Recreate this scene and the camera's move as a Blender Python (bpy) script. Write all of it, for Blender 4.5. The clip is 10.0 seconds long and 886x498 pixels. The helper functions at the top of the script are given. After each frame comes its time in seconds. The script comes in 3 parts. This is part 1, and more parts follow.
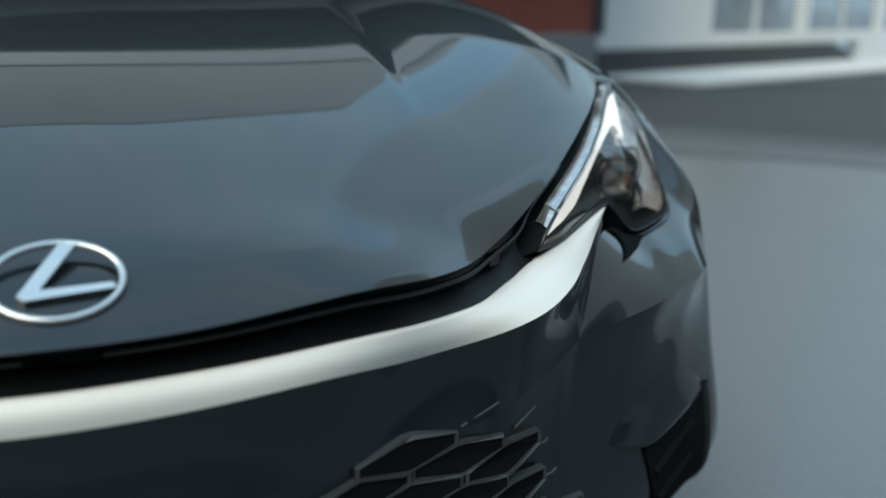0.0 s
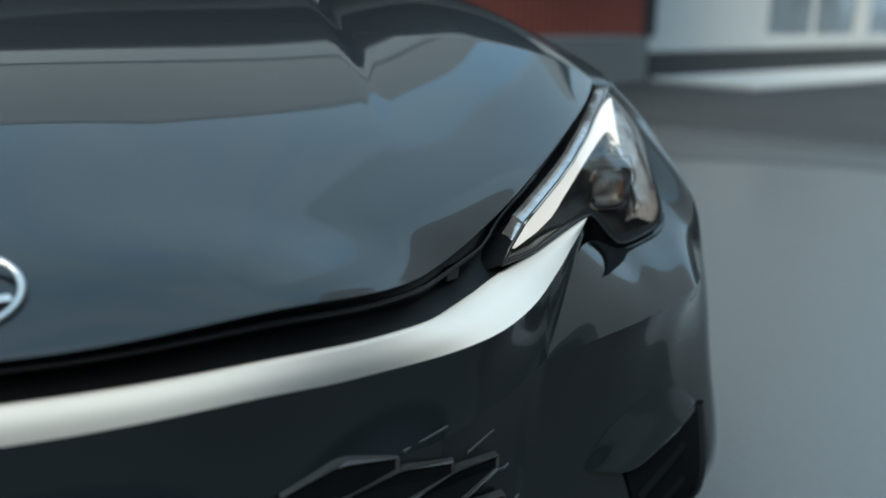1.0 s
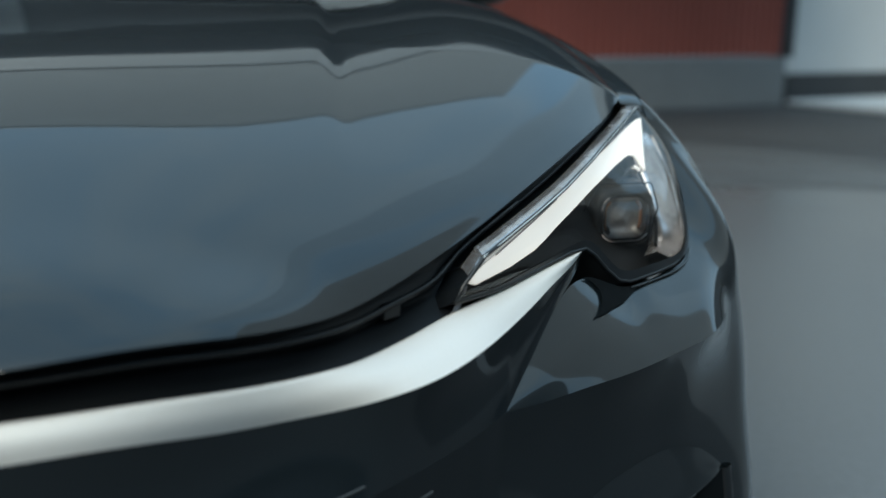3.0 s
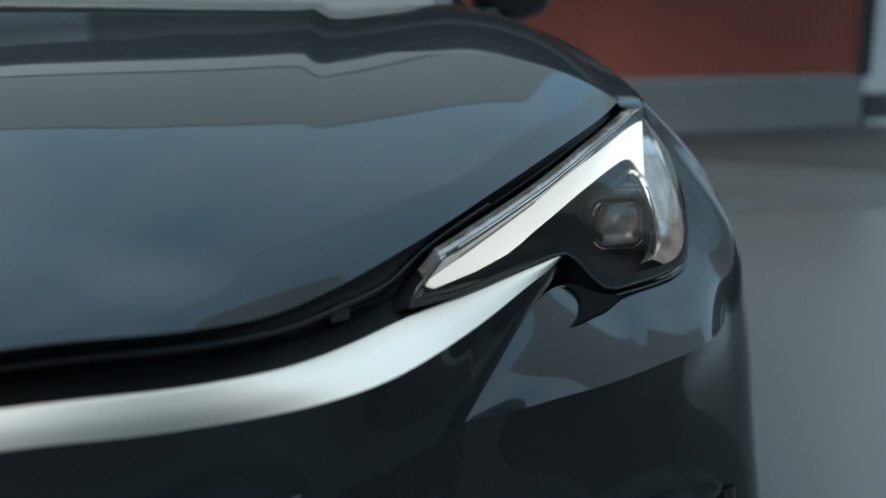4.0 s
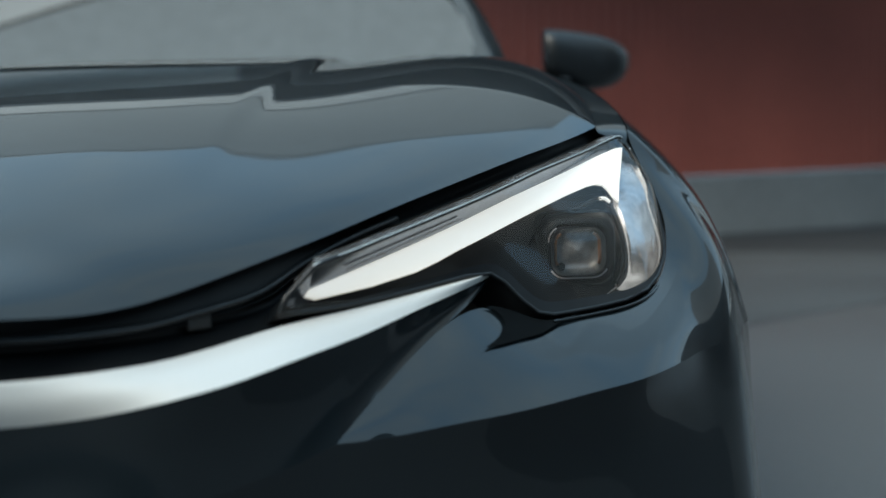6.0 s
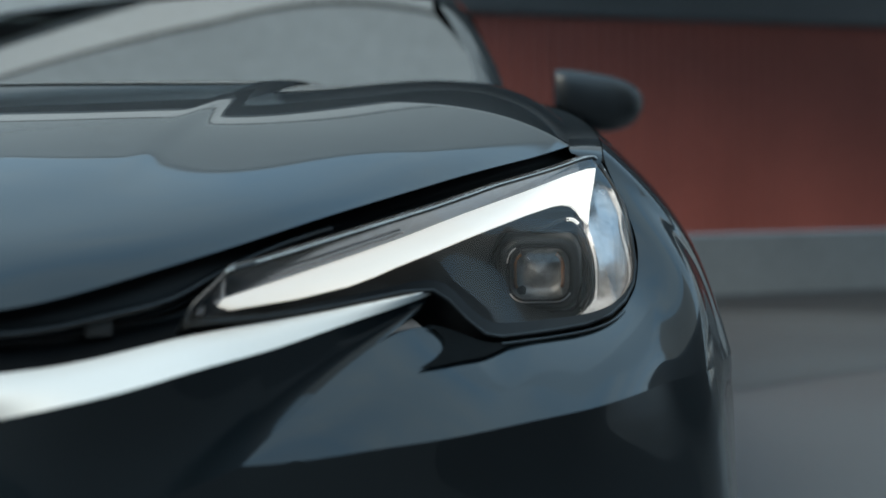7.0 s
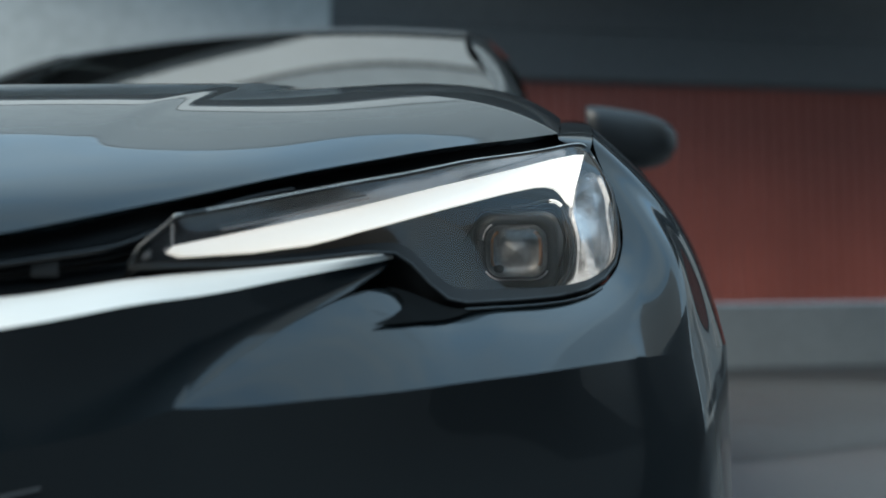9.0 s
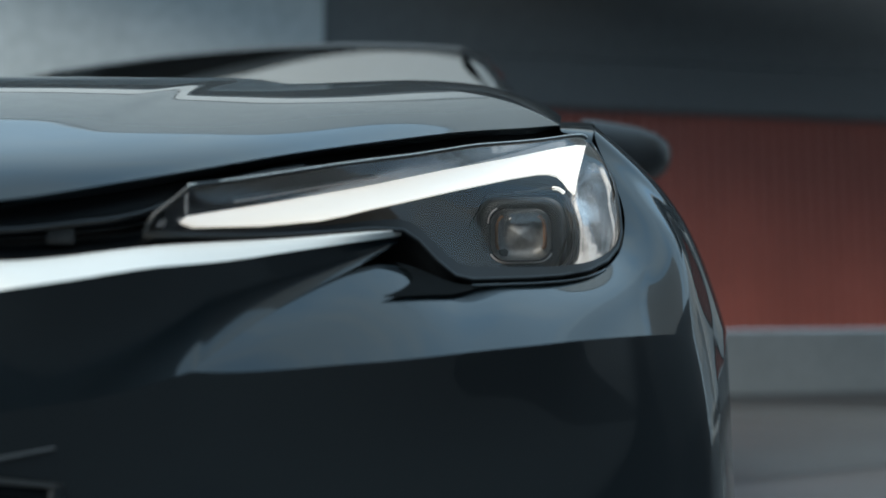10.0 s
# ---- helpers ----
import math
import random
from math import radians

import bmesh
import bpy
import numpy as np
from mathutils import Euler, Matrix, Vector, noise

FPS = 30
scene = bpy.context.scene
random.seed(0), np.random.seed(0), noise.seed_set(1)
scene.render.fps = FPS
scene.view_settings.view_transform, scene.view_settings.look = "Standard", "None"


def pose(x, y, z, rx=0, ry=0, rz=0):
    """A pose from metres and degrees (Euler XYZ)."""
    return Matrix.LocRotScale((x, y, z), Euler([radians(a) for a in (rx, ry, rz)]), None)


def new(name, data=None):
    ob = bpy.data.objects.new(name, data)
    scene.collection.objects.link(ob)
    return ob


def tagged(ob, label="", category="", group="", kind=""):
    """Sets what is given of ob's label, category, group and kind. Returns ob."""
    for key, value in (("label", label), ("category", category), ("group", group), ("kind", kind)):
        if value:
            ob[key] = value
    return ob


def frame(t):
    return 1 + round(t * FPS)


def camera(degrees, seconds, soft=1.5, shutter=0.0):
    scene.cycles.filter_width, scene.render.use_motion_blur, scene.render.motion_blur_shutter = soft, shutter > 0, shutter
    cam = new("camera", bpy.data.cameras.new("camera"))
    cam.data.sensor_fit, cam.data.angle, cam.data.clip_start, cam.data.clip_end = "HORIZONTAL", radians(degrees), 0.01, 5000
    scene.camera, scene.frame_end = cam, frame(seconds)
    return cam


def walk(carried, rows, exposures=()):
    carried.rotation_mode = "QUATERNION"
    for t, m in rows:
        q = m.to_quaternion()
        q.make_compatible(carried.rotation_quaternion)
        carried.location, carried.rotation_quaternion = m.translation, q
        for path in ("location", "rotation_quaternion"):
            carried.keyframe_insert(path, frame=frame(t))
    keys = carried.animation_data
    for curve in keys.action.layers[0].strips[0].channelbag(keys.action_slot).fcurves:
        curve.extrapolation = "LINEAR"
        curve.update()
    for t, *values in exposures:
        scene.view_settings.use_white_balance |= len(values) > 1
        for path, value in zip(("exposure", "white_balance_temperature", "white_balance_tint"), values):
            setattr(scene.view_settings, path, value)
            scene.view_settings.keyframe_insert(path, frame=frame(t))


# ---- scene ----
cam = camera(50.0, 10.0, soft=1.7)
cam.data.dof.use_dof = True
cam.data.dof.focus_distance = 0.98
cam.data.dof.aperture_fstop = 2.7
PATH = [
    (0.0, 0.0068, -0.8701, 0.9959, -22.460, -14.450, 0.789),
    (0.5, 0.0666, -0.8662, 0.9971, -20.840, -14.493, 0.840),
    (1.0, 0.1155, -0.8544, 0.9959, -19.233, -14.446, 0.971),
    (1.5, 0.1777, -0.8344, 0.9906, -16.863, -14.018, 0.548),
    (2.0, 0.2268, -0.8167, 0.9889, -14.607, -13.709, 0.410),
    (2.5, 0.2689, -0.8066, 0.9882, -12.592, -13.550, 0.435),
    (4.0, 0.4197, -0.7807, 0.9561, -6.442, -11.842, -0.136),
    (4.5, 0.4911, -0.8013, 0.9316, -2.501, -9.752, -2.344),
    (5.0, 0.5517, -0.8076, 0.9203, 0.290, -8.701, -2.588),
    (5.5, 0.6087, -0.7804, 0.8888, 2.199, -7.046, -2.457),
    (7.0, 0.7454, -0.6727, 0.8134, 6.117, -1.678, -1.217),
    (7.5, 0.7719, -0.6550, 0.7914, 7.258, -0.018, -0.974),
    (8.0, 0.7953, -0.6445, 0.7656, 8.441, 1.184, -0.745),
    (8.5, 0.8177, -0.6410, 0.7402, 9.419, 2.039, -0.579),
    (9.0, 0.8291, -0.6454, 0.7162, 10.029, 2.918, -0.612),
    (9.5, 0.8210, -0.6517, 0.6907, 9.901, 3.876, -0.566),
    (10.0, 0.8154, -0.6575, 0.6698, 9.401, 4.752, -0.431),
]
walk(cam, [(t, pose(x, y, z, 0, 0, yaw) @ pose(0, 0, 0, 90 + pitch, 0, 0) @ pose(0, 0, 0, 0, 0, roll))
           for t, x, y, z, yaw, pitch, roll in PATH], exposures=[(0.0, 0.98, 6950, 4), (4.5, 0.88, 6750, 3), (7.0, 0.94, 6750, 4), (10.0, 1.04, 6800, 5)])

# ---- light ----
SUN_EL, SUN_AZ = 45.0, 215.0
world = bpy.data.worlds.new("sky")
scene.world = world
world.use_nodes = True
wn, wl = world.node_tree.nodes, world.node_tree.links
wn.clear()
sky = wn.new("ShaderNodeTexSky")
sky.sky_type = "NISHITA"
sky.sun_disc = False
sky.sun_elevation, sky.sun_rotation = radians(SUN_EL), radians(SUN_AZ)
sky.air_density, sky.dust_density = 1.0, 1.5
coord = wn.new("ShaderNodeTexCoord")
cloud = wn.new("ShaderNodeTexNoise")
cloud.inputs["Scale"].default_value = 2.6
cloud.inputs["Detail"].default_value = 7.0
cloud.inputs["Roughness"].default_value = 0.55
ramp = wn.new("ShaderNodeValToRGB")
ramp.color_ramp.elements[0].position, ramp.color_ramp.elements[1].position = 0.34, 0.86
ramp.color_ramp.elements[0].color = (0.10, 0.10, 0.10, 1)
cover = wn.new("ShaderNodeMixRGB")
cover.inputs["Color2"].default_value = (4.6, 5.7, 6.4, 1)
back = wn.new("ShaderNodeBackground")
back.inputs["Strength"].default_value = 0.14
wout = wn.new("ShaderNodeOutputWorld")
wl.new(coord.outputs["Generated"], cloud.inputs["Vector"])
wl.new(cloud.outputs["Fac"], ramp.inputs["Fac"])
wl.new(ramp.outputs["Color"], cover.inputs["Fac"])
deck = wn.new("ShaderNodeMixRGB")
deck.inputs["Fac"].default_value = 0.8
deck.inputs["Color2"].default_value = (2.05, 4.15, 6.7, 1)
wl.new(sky.outputs["Color"], deck.inputs["Color1"])
wl.new(deck.outputs["Color"], cover.inputs["Color1"])
wl.new(cover.outputs["Color"], back.inputs["Color"])
wl.new(back.outputs["Background"], wout.inputs["Surface"])
lamp = bpy.data.lights.new("sun", "SUN")
lamp.energy, lamp.angle, lamp.color = 1.4, radians(34), (1.0, 0.93, 0.84)
sun = new("sun", lamp)
sun.rotation_euler = (radians(90 - SUN_EL), 0, radians(180 - SUN_AZ))


# ---- materials ----
def material(name, color, rough=0.5, metal=0.0, coat=0.0, noise_scale=0.0, vary=0.0, bump=0.0, bump_scale=60.0, rough_vary=0.0, coat_rough=0.03):
    """Principled surface with two scales of variation in colour, gloss and relief."""
    m = bpy.data.materials.new(name)
    m.use_nodes = True
    n, l = m.node_tree.nodes, m.node_tree.links
    b = n["Principled BSDF"]
    b.inputs["Base Color"].default_value = (*color, 1)
    b.inputs["Roughness"].default_value = rough
    b.inputs["Metallic"].default_value = metal
    b.inputs["Coat Weight"].default_value = coat
    b.inputs["Specular IOR Level"].default_value = 0.08 if (coat == 1.0 and metal < 0.2) or "opening" in name else 0.22 if "slot" in name or "bezel" in name else 0.5
    b.inputs["Coat Roughness"].default_value = coat_rough
    if vary or bump or rough_vary:
        c = n.new("ShaderNodeTexCoord")
        big = n.new("ShaderNodeTexNoise")
        big.inputs["Scale"].default_value = noise_scale
        big.inputs["Detail"].default_value = 5
        fine = n.new("ShaderNodeTexNoise")
        fine.inputs["Scale"].default_value = bump_scale
        fine.inputs["Detail"].default_value = 4
        l.new(c.outputs["Object"], big.inputs["Vector"])
        l.new(c.outputs["Object"], fine.inputs["Vector"])
        if vary:
            add = n.new("ShaderNodeMath")
            add.operation = "ADD"
            l.new(big.outputs["Fac"], add.inputs[0])
            l.new(fine.outputs["Fac"], add.inputs[1])
            rng = n.new("ShaderNodeMapRange")
            rng.inputs["From Min"].default_value, rng.inputs["From Max"].default_value = 0.6, 1.4
            rng.inputs["To Min"].default_value, rng.inputs["To Max"].default_value = 1 - vary, 1 + vary
            l.new(add.outputs[0], rng.inputs["Value"])
            mul = n.new("ShaderNodeMixRGB")
            mul.blend_type = "MULTIPLY"
            mul.inputs["Fac"].default_value = 1
            mul.inputs["Color1"].default_value = (*color, 1)
            l.new(rng.outputs["Result"], mul.inputs["Color2"])
            l.new(mul.outputs["Color"], b.inputs["Base Color"])
        if rough_vary:
            rr = n.new("ShaderNodeMapRange")
            rr.inputs["From Min"].default_value, rr.inputs["From Max"].default_value = 0.3, 0.7
            rr.inputs["To Min"].default_value, rr.inputs["To Max"].default_value = max(rough - rough_vary, 0.02), rough + rough_vary
            l.new(big.outputs["Fac"], rr.inputs["Value"])
            l.new(rr.outputs["Result"], b.inputs["Roughness"])
        if bump:
            bp = n.new("ShaderNodeBump")
            bp.inputs["Strength"].default_value = bump
            bp.inputs["Distance"].default_value = 0.004
            l.new(fine.outputs["Fac"], bp.inputs["Height"])
            l.new(bp.outputs["Normal"], b.inputs["Normal"])
    return m


def glass(name, tint, gloss_ior=1.5):
    """Clear thin shell: see-through, with mirror gloss that grows towards the rim."""
    m = bpy.data.materials.new(name)
    m.use_nodes = True
    n, l = m.node_tree.nodes, m.node_tree.links
    n.clear()
    out = n.new("ShaderNodeOutputMaterial")
    mix = n.new("ShaderNodeMixShader")
    fr = n.new("ShaderNodeFresnel")
    fr.inputs["IOR"].default_value = gloss_ior
    tr = n.new("ShaderNodeBsdfTransparent")
    tr.inputs["Color"].default_value = (*tint, 1)
    gl = n.new("ShaderNodeBsdfGlossy")
    gl.inputs["Roughness"].default_value = 0.01
    l.new(fr.outputs[0], mix.inputs[0])
    l.new(tr.outputs[0], mix.inputs[1])
    l.new(gl.outputs[0], mix.inputs[2])
    l.new(mix.outputs[0], out.inputs["Surface"])
    return m


def glow(name, color, strength):
    m = bpy.data.materials.new(name)
    m.use_nodes = True
    b = m.node_tree.nodes["Principled BSDF"]
    b.inputs["Base Color"].default_value = (*color, 1)
    b.inputs["Emission Color"].default_value = (*color, 1)
    b.inputs["Emission Strength"].default_value = strength
    b.inputs["Roughness"].default_value = 0.3
    return m


PAINT = material("grey_metallic_paint", (0.0070, 0.0108, 0.0135), 0.36, 0.10, 1.0, 900.0, 0.12, 0.0, 2500.0, 0.0, 0.015)
TRIM = material("satin_silver_paint", (0.61, 0.61, 0.59), 0.55, 0.10, 0.0, 3.0, 0.04, 0.0, 600.0, 0.03)
BLACK = material("gloss_black_plastic", (0.006, 0.008, 0.010), 0.38, 0.0, 0.0, 8.0, 0.2, 0.0, 300.0, 0.08)
SLOT = material("black_slot_plastic", (0.004, 0.005, 0.006), 0.42, 0.0, 0.0, 8.0, 0.2, 0.0, 300.0, 0.06)
# black that paints the shade of openings; the intake slats share it
HOLE = material("opening_shade_and_slats", (0.003, 0.0045, 0.0055), 0.9, 0, 0, 10.0, 0.3, 0.0, 50.0)
MATT = material("matt_black_plastic", (0.010, 0.011, 0.012), 0.6, 0.0, 0.0, 16.0, 0.2, 0.15, 900.0)
MESH = material("dark_grey_grille_plastic", (0.034, 0.038, 0.041), 0.42, 0.2, 0.2, 20.0, 0.15, 0.0, 400.0)
CHROME = material("brushed_chrome", (0.47, 0.49, 0.50), 0.22, 0.85, 0.0, 14.0, 0.06, 0.0, 500.0, 0.05)
REFLECTOR = material("lamp_reflector", (0.48, 0.465, 0.465), 0.18, 0.85, 0.0, 30.0, 0.35, 0.0, 130.0, 0.12)
SMOKE = material("smoked_lamp_reflector", (0.22, 0.24, 0.27), 0.14, 0.8, 0.0, 20.0, 0.15, 0.0, 90.0, 0.04)
TIP = material("clear_marker_and_glint_plastic", (0.50, 0.44, 0.42), 0.15, 0.0, 0.5, 40.0, 0.1, 0.0, 200.0)
BEZEL = material("lamp_bezel_plastic", (0.012, 0.0125, 0.013), 0.40, 0.0, 0.0, 14.0, 0.12, 0.0, 40.0, 0.06)
BOWL = material("projector_bowl", (0.20, 0.20, 0.195), 0.40, 0.2, 0.0, 60.0, 0.4, 0.0, 200.0)
CLEAR = glass("lamp_cover", (0.94, 0.95, 0.96), 1.45)
LENS = glass("projector_glass", (0.93, 0.93, 0.94), 1.65)
TINTED = glass("car_window", (0.10, 0.12, 0.12), 5.6)
DRL = glow("daytime_light", (1.0, 0.965, 0.925), 0.34)
AMBER = material("amber_lamp_plastic", (0.34, 0.17, 0.09), 0.3, 0.2, 0.3, 40.0, 0.2, 0.0, 200.0)
RUBBER = material("tyre_rubber", (0.018, 0.018, 0.018), 0.8, 0, 0, 9.0, 0.2, 0.2, 200.0)
ALLOY = material("dark_alloy", (0.16, 0.17, 0.18), 0.3, 0.8, 0.2, 9.0, 0.1, 0.0, 100.0)
CABIN = material("dark_upholstery", (0.02, 0.02, 0.022), 0.8, 0, 0, 5.0, 0.2, 0.1, 200.0)
RED = material("faded_red_sheet_metal", (0.305, 0.085, 0.064), 0.55, 0.1, 0.0, 0.7, 0.28, 0.2, 30.0, 0.1)
CONCRETE = material("grey_concrete", (0.17, 0.184, 0.19), 0.85, 0, 0, 0.8, 0.2, 0.5, 25.0)
FASCIA = material("dark_grey_cladding", (0.070, 0.073, 0.076), 0.6, 0.1, 0, 0.6, 0.18, 0.2, 16.0, 0.1)
CLADDING = material("grey_wall_cladding", (0.098, 0.102, 0.106), 0.6, 0.1, 0, 0.6, 0.22, 0.2, 16.0, 0.1)
SIDE = material("weathered_light_concrete", (0.46, 0.49, 0.495), 0.85, 0, 0, 0.4, 0.18, 0.4, 8.0)
BUFF = material("grey_brown_plaster", (0.53, 0.52, 0.495), 0.85, 0, 0, 0.25, 0.15, 0.3, 6.0)
PALE = material("pale_plaster", (0.52, 0.54, 0.54), 0.85, 0, 0, 0.5, 0.1, 0.3, 20.0)
UPPER = material("light_grey_concrete", (0.56, 0.605, 0.615), 0.85, 0, 0, 0.35, 0.14, 0.4, 8.0)
EDGE = material("pale_sheet_metal_edge", (0.60, 0.645, 0.66), 0.5, 0.1, 0, 0.8, 0.08, 0.1, 20.0)
NEAR_BLACK = material("near_black", (0.03, 0.033, 0.036), 0.6, 0, 0, 1.0, 0.25, 0.2, 20.0)
PANE = material("window_pane", (0.20, 0.24, 0.27), 0.08, 0.0, 0.5, 0.7, 0.3, 0.0, 2.0)
TOWER = material("blue_grey_glazing", (0.70, 0.82, 0.90), 0.25, 0.2, 0.3, 0.25, 0.12, 0.0, 3.0, 0.08)
ASPHALT = material("worn_concrete_yard", (0.112, 0.121, 0.126), 0.34, 0, 0, 0.35, 0.16, 0.25, 45.0, 0.08)

# tones painting ground shade; the last two also cover the strips before the car
SHADE_RIM = material("ground_shade_rim", (0.074, 0.081, 0.085), 0.5, 0, 0, 0.5, 0.25, 0.6, 60.0, 0.15)
MID_TONE = material("mid_ground_tone", (0.071, 0.078, 0.082), 0.75, 0, 0, 0.5, 0.2, 0.6, 60.0, 0.1)
DARK_TONE = material("dark_ground_tone", (0.034, 0.038, 0.041), 0.7, 0, 0, 0.6, 0.2, 0.6, 60.0, 0.1)


# ---- geometry helpers ----
def spline(points, n, ts=None):
    """n points along a natural cubic curve through the points, spaced by chord length (or at the parameters ts)."""
    p = np.array(points, float)
    d = np.concatenate([[0], np.cumsum(np.maximum(np.sqrt(((p[1:] - p[:-1]) ** 2).sum(1)), 1e-6))])
    d /= d[-1]
    h = np.diff(d)
    k = len(p)
    a = np.zeros((k, k))
    r = np.zeros((k, p.shape[1]))
    a[0, 0] = a[-1, -1] = 1
    for i in range(1, k - 1):
        a[i, i - 1:i + 2] = h[i - 1], 2 * (h[i - 1] + h[i]), h[i]
        r[i] = 6 * ((p[i + 1] - p[i]) / h[i] - (p[i] - p[i - 1]) / h[i - 1])
    m = np.linalg.solve(a, r)
    t = np.linspace(0, 1, n) if ts is None else np.asarray(ts)
    i = np.clip(np.searchsorted(d, t, side="right") - 1, 0, k - 2)
    hh = h[i][:, None]
    u, v = (d[i + 1] - t)[:, None], (t - d[i])[:, None]
    return (m[i] * u ** 3 + m[i + 1] * v ** 3) / (6 * hh) + (p[i] / hh - m[i] * hh / 6) * u + (p[i + 1] / hh - m[i + 1] * hh / 6) * v


def stations(p, n):
    k = np.arange(len(p), dtype=float)[:, None] * 10
    return spline(np.concatenate([k, np.array(p)], 1), n)[:, 1:]


def sheet(rows, nv):
    """A grid of points through curves that hold the same number of points."""
    rows = np.array(rows)
    if len(rows) == 2:
        s = np.linspace(0, 1, nv)[:, None, None]
        return rows[0] * (1 - s) + rows[1] * s
    return np.stack([spline(rows[:, j], nv) for j in range(rows.shape[1])], 1)


def grid_bm(grid, bm=None, flip=False, closed=False):
    bm = bm or bmesh.new()
    vs = [[bm.verts.new(p) for p in row] for row in grid]
    for a, b in zip(vs, vs[1:]):
        n = len(a)
        for j in range(n if closed else n - 1):
            q = (a[j], a[(j + 1) % n], b[(j + 1) % n], b[j])
            try:
                bm.faces.new(q[::-1] if flip else q)
            except ValueError:
                pass
    return bm


def mirrored(grid):
    g = np.array(grid, float).copy()
    g[..., 0] *= -1
    return g


def box_bm(lo, hi, bevel=0.0, bm=None):
    bm = bm or bmesh.new()
    made = bmesh.ops.create_cube(bm, size=1)["verts"]
    for v in made:
        v.co = Vector([lo[i] + (v.co[i] + 0.5) * (hi[i] - lo[i]) for i in range(3)])
    if bevel:
        edges = list({e for v in made for e in v.link_edges})
        bmesh.ops.bevel(bm, geom=edges, offset=bevel, segments=2, affect="EDGES", profile=0.6)
    return bm


def part(name, bm, mat, parent=None, label="", smooth=True, matrix=None, thick=0.0, weld=True):
    """Links a bmesh as one mesh object under a thing or part."""
    if weld:
        bmesh.ops.remove_doubles(bm, verts=bm.verts, dist=1e-5)
    bmesh.ops.recalc_face_normals(bm, faces=bm.faces)
    me = bpy.data.meshes.new(name)
    bm.to_mesh(me)
    bm.free()
    me.materials.append(mat)
    if smooth:
        me.shade_smooth()
    ob = new(name, me)
    if parent:
        ob.parent = parent
    if matrix:
        ob.matrix_basis = matrix
    if thick:
        s = ob.modifiers.new("thickness", "SOLIDIFY")
        s.thickness, s.offset = thick, 0
    if label:
        tagged(ob, label)
    return ob


def prism(outline, lo, hi, frame_m, bm=None, rows=1):
    """A solid whose outline lies in the u, v plane of frame_m, from w = lo to w = hi."""
    bm = bm or bmesh.new()
    a = [bm.verts.new(frame_m @ Vector((u, v, lo))) for u, v in outline]
    b = [bm.verts.new(frame_m @ Vector((u, v, hi))) for u, v in outline]
    n = len(a)
    for i in range(n):
        bm.faces.new((a[i], a[(i + 1) % n], b[(i + 1) % n], b[i]))
    for loop in (a[::-1], b):
        cap = bm.faces.new(loop)
        cap.normal_update()
        bmesh.ops.triangulate(bm, faces=[cap], ngon_method="EAR_CLIP")
    return bm


def ring_sweep(path, radius, sides=8, closed=True, bm=None):
    """A round bar along a path of points."""
    p = [Vector(q) for q in path]
    k = len(p)
    rows = []
    for i, q in enumerate(p):
        t = (p[(i + 1) % k] - p[i - 1]) if closed else (p[min(i + 1, k - 1)] - p[max(i - 1, 0)])
        t.normalize()
        up = Vector((0, 0, 1)) if abs(t.z) < 0.9 else Vector((1, 0, 0))
        s = t.cross(up).normalized()
        w = s.cross(t)
        rows.append([q + radius * (s * math.cos(a) + w * math.sin(a)) for a in np.linspace(0, 2 * math.pi, sides, endpoint=False)])
    if closed:
        rows.append(rows[0])
    return grid_bm(rows, bm, closed=True)


# ---- ground ----
def yard():
    bm = bmesh.new()
    s = 1500.0
    vs = [bm.verts.new(p) for p in ((-s, -s, 0), (s, -s, 0), (s, s, 0), (-s, s, 0))]
    bm.faces.new(vs)
    tagged(part("ground", bm, ASPHALT, smooth=False), "grey worn concrete yard under the car", "ground", kind="structure")


yard()
# unseen ground strips added to set how dark the bumper's reflections are
tagged(part("road", box_bm((-16.0, -.30, -.02), (16.9, .40, .010)), DARK_TONE, smooth=False), "dark ground strip added unseen before the car", "road", kind="structure")
tagged(part("road", box_bm((-16.0, -11.8, -.02), (16.9, -.304, .010)), MID_TONE, smooth=False), "grey ground lane added unseen in front of the car", "road", kind="structure")

# ---- buildings: the red-panelled wall stands along a line turned by 20.4 degrees ----
WALL = pose(7.06, 10.85, 0, 0, 0, 20.4)      # x along the wall (to the right), y away from the yard


def wall_box(name, x0, x1, y0, y1, z0, z1, mat, label, bevel=0.0):
    return tagged(part(name, box_bm((x0, y0, z0), (x1, y1, z1), bevel), mat, smooth=False, matrix=WALL), label, "wall", kind="structure")


def corrugated(x0, x1, z0, z1, pitch=0.125, depth=0.035):
    bm = bmesh.new()
    n = int((x1 - x0) / pitch)
    rows = [[], []]
    for i in range(n):
        for du, dv in ((0.0, 0), (0.38, 0), (0.5, 1), (0.88, 1)):
            for k, z in enumerate((z0, z1)):
                rows[k].append((x0 + (i + du) * pitch, -dv * depth, z))
    grid_bm(rows, bm)
    return tagged(part("wall_north", bm, RED, smooth=False, matrix=WALL, thick=0.004), "faded red corrugated metal wall panels above a concrete base", "wall", kind="structure")


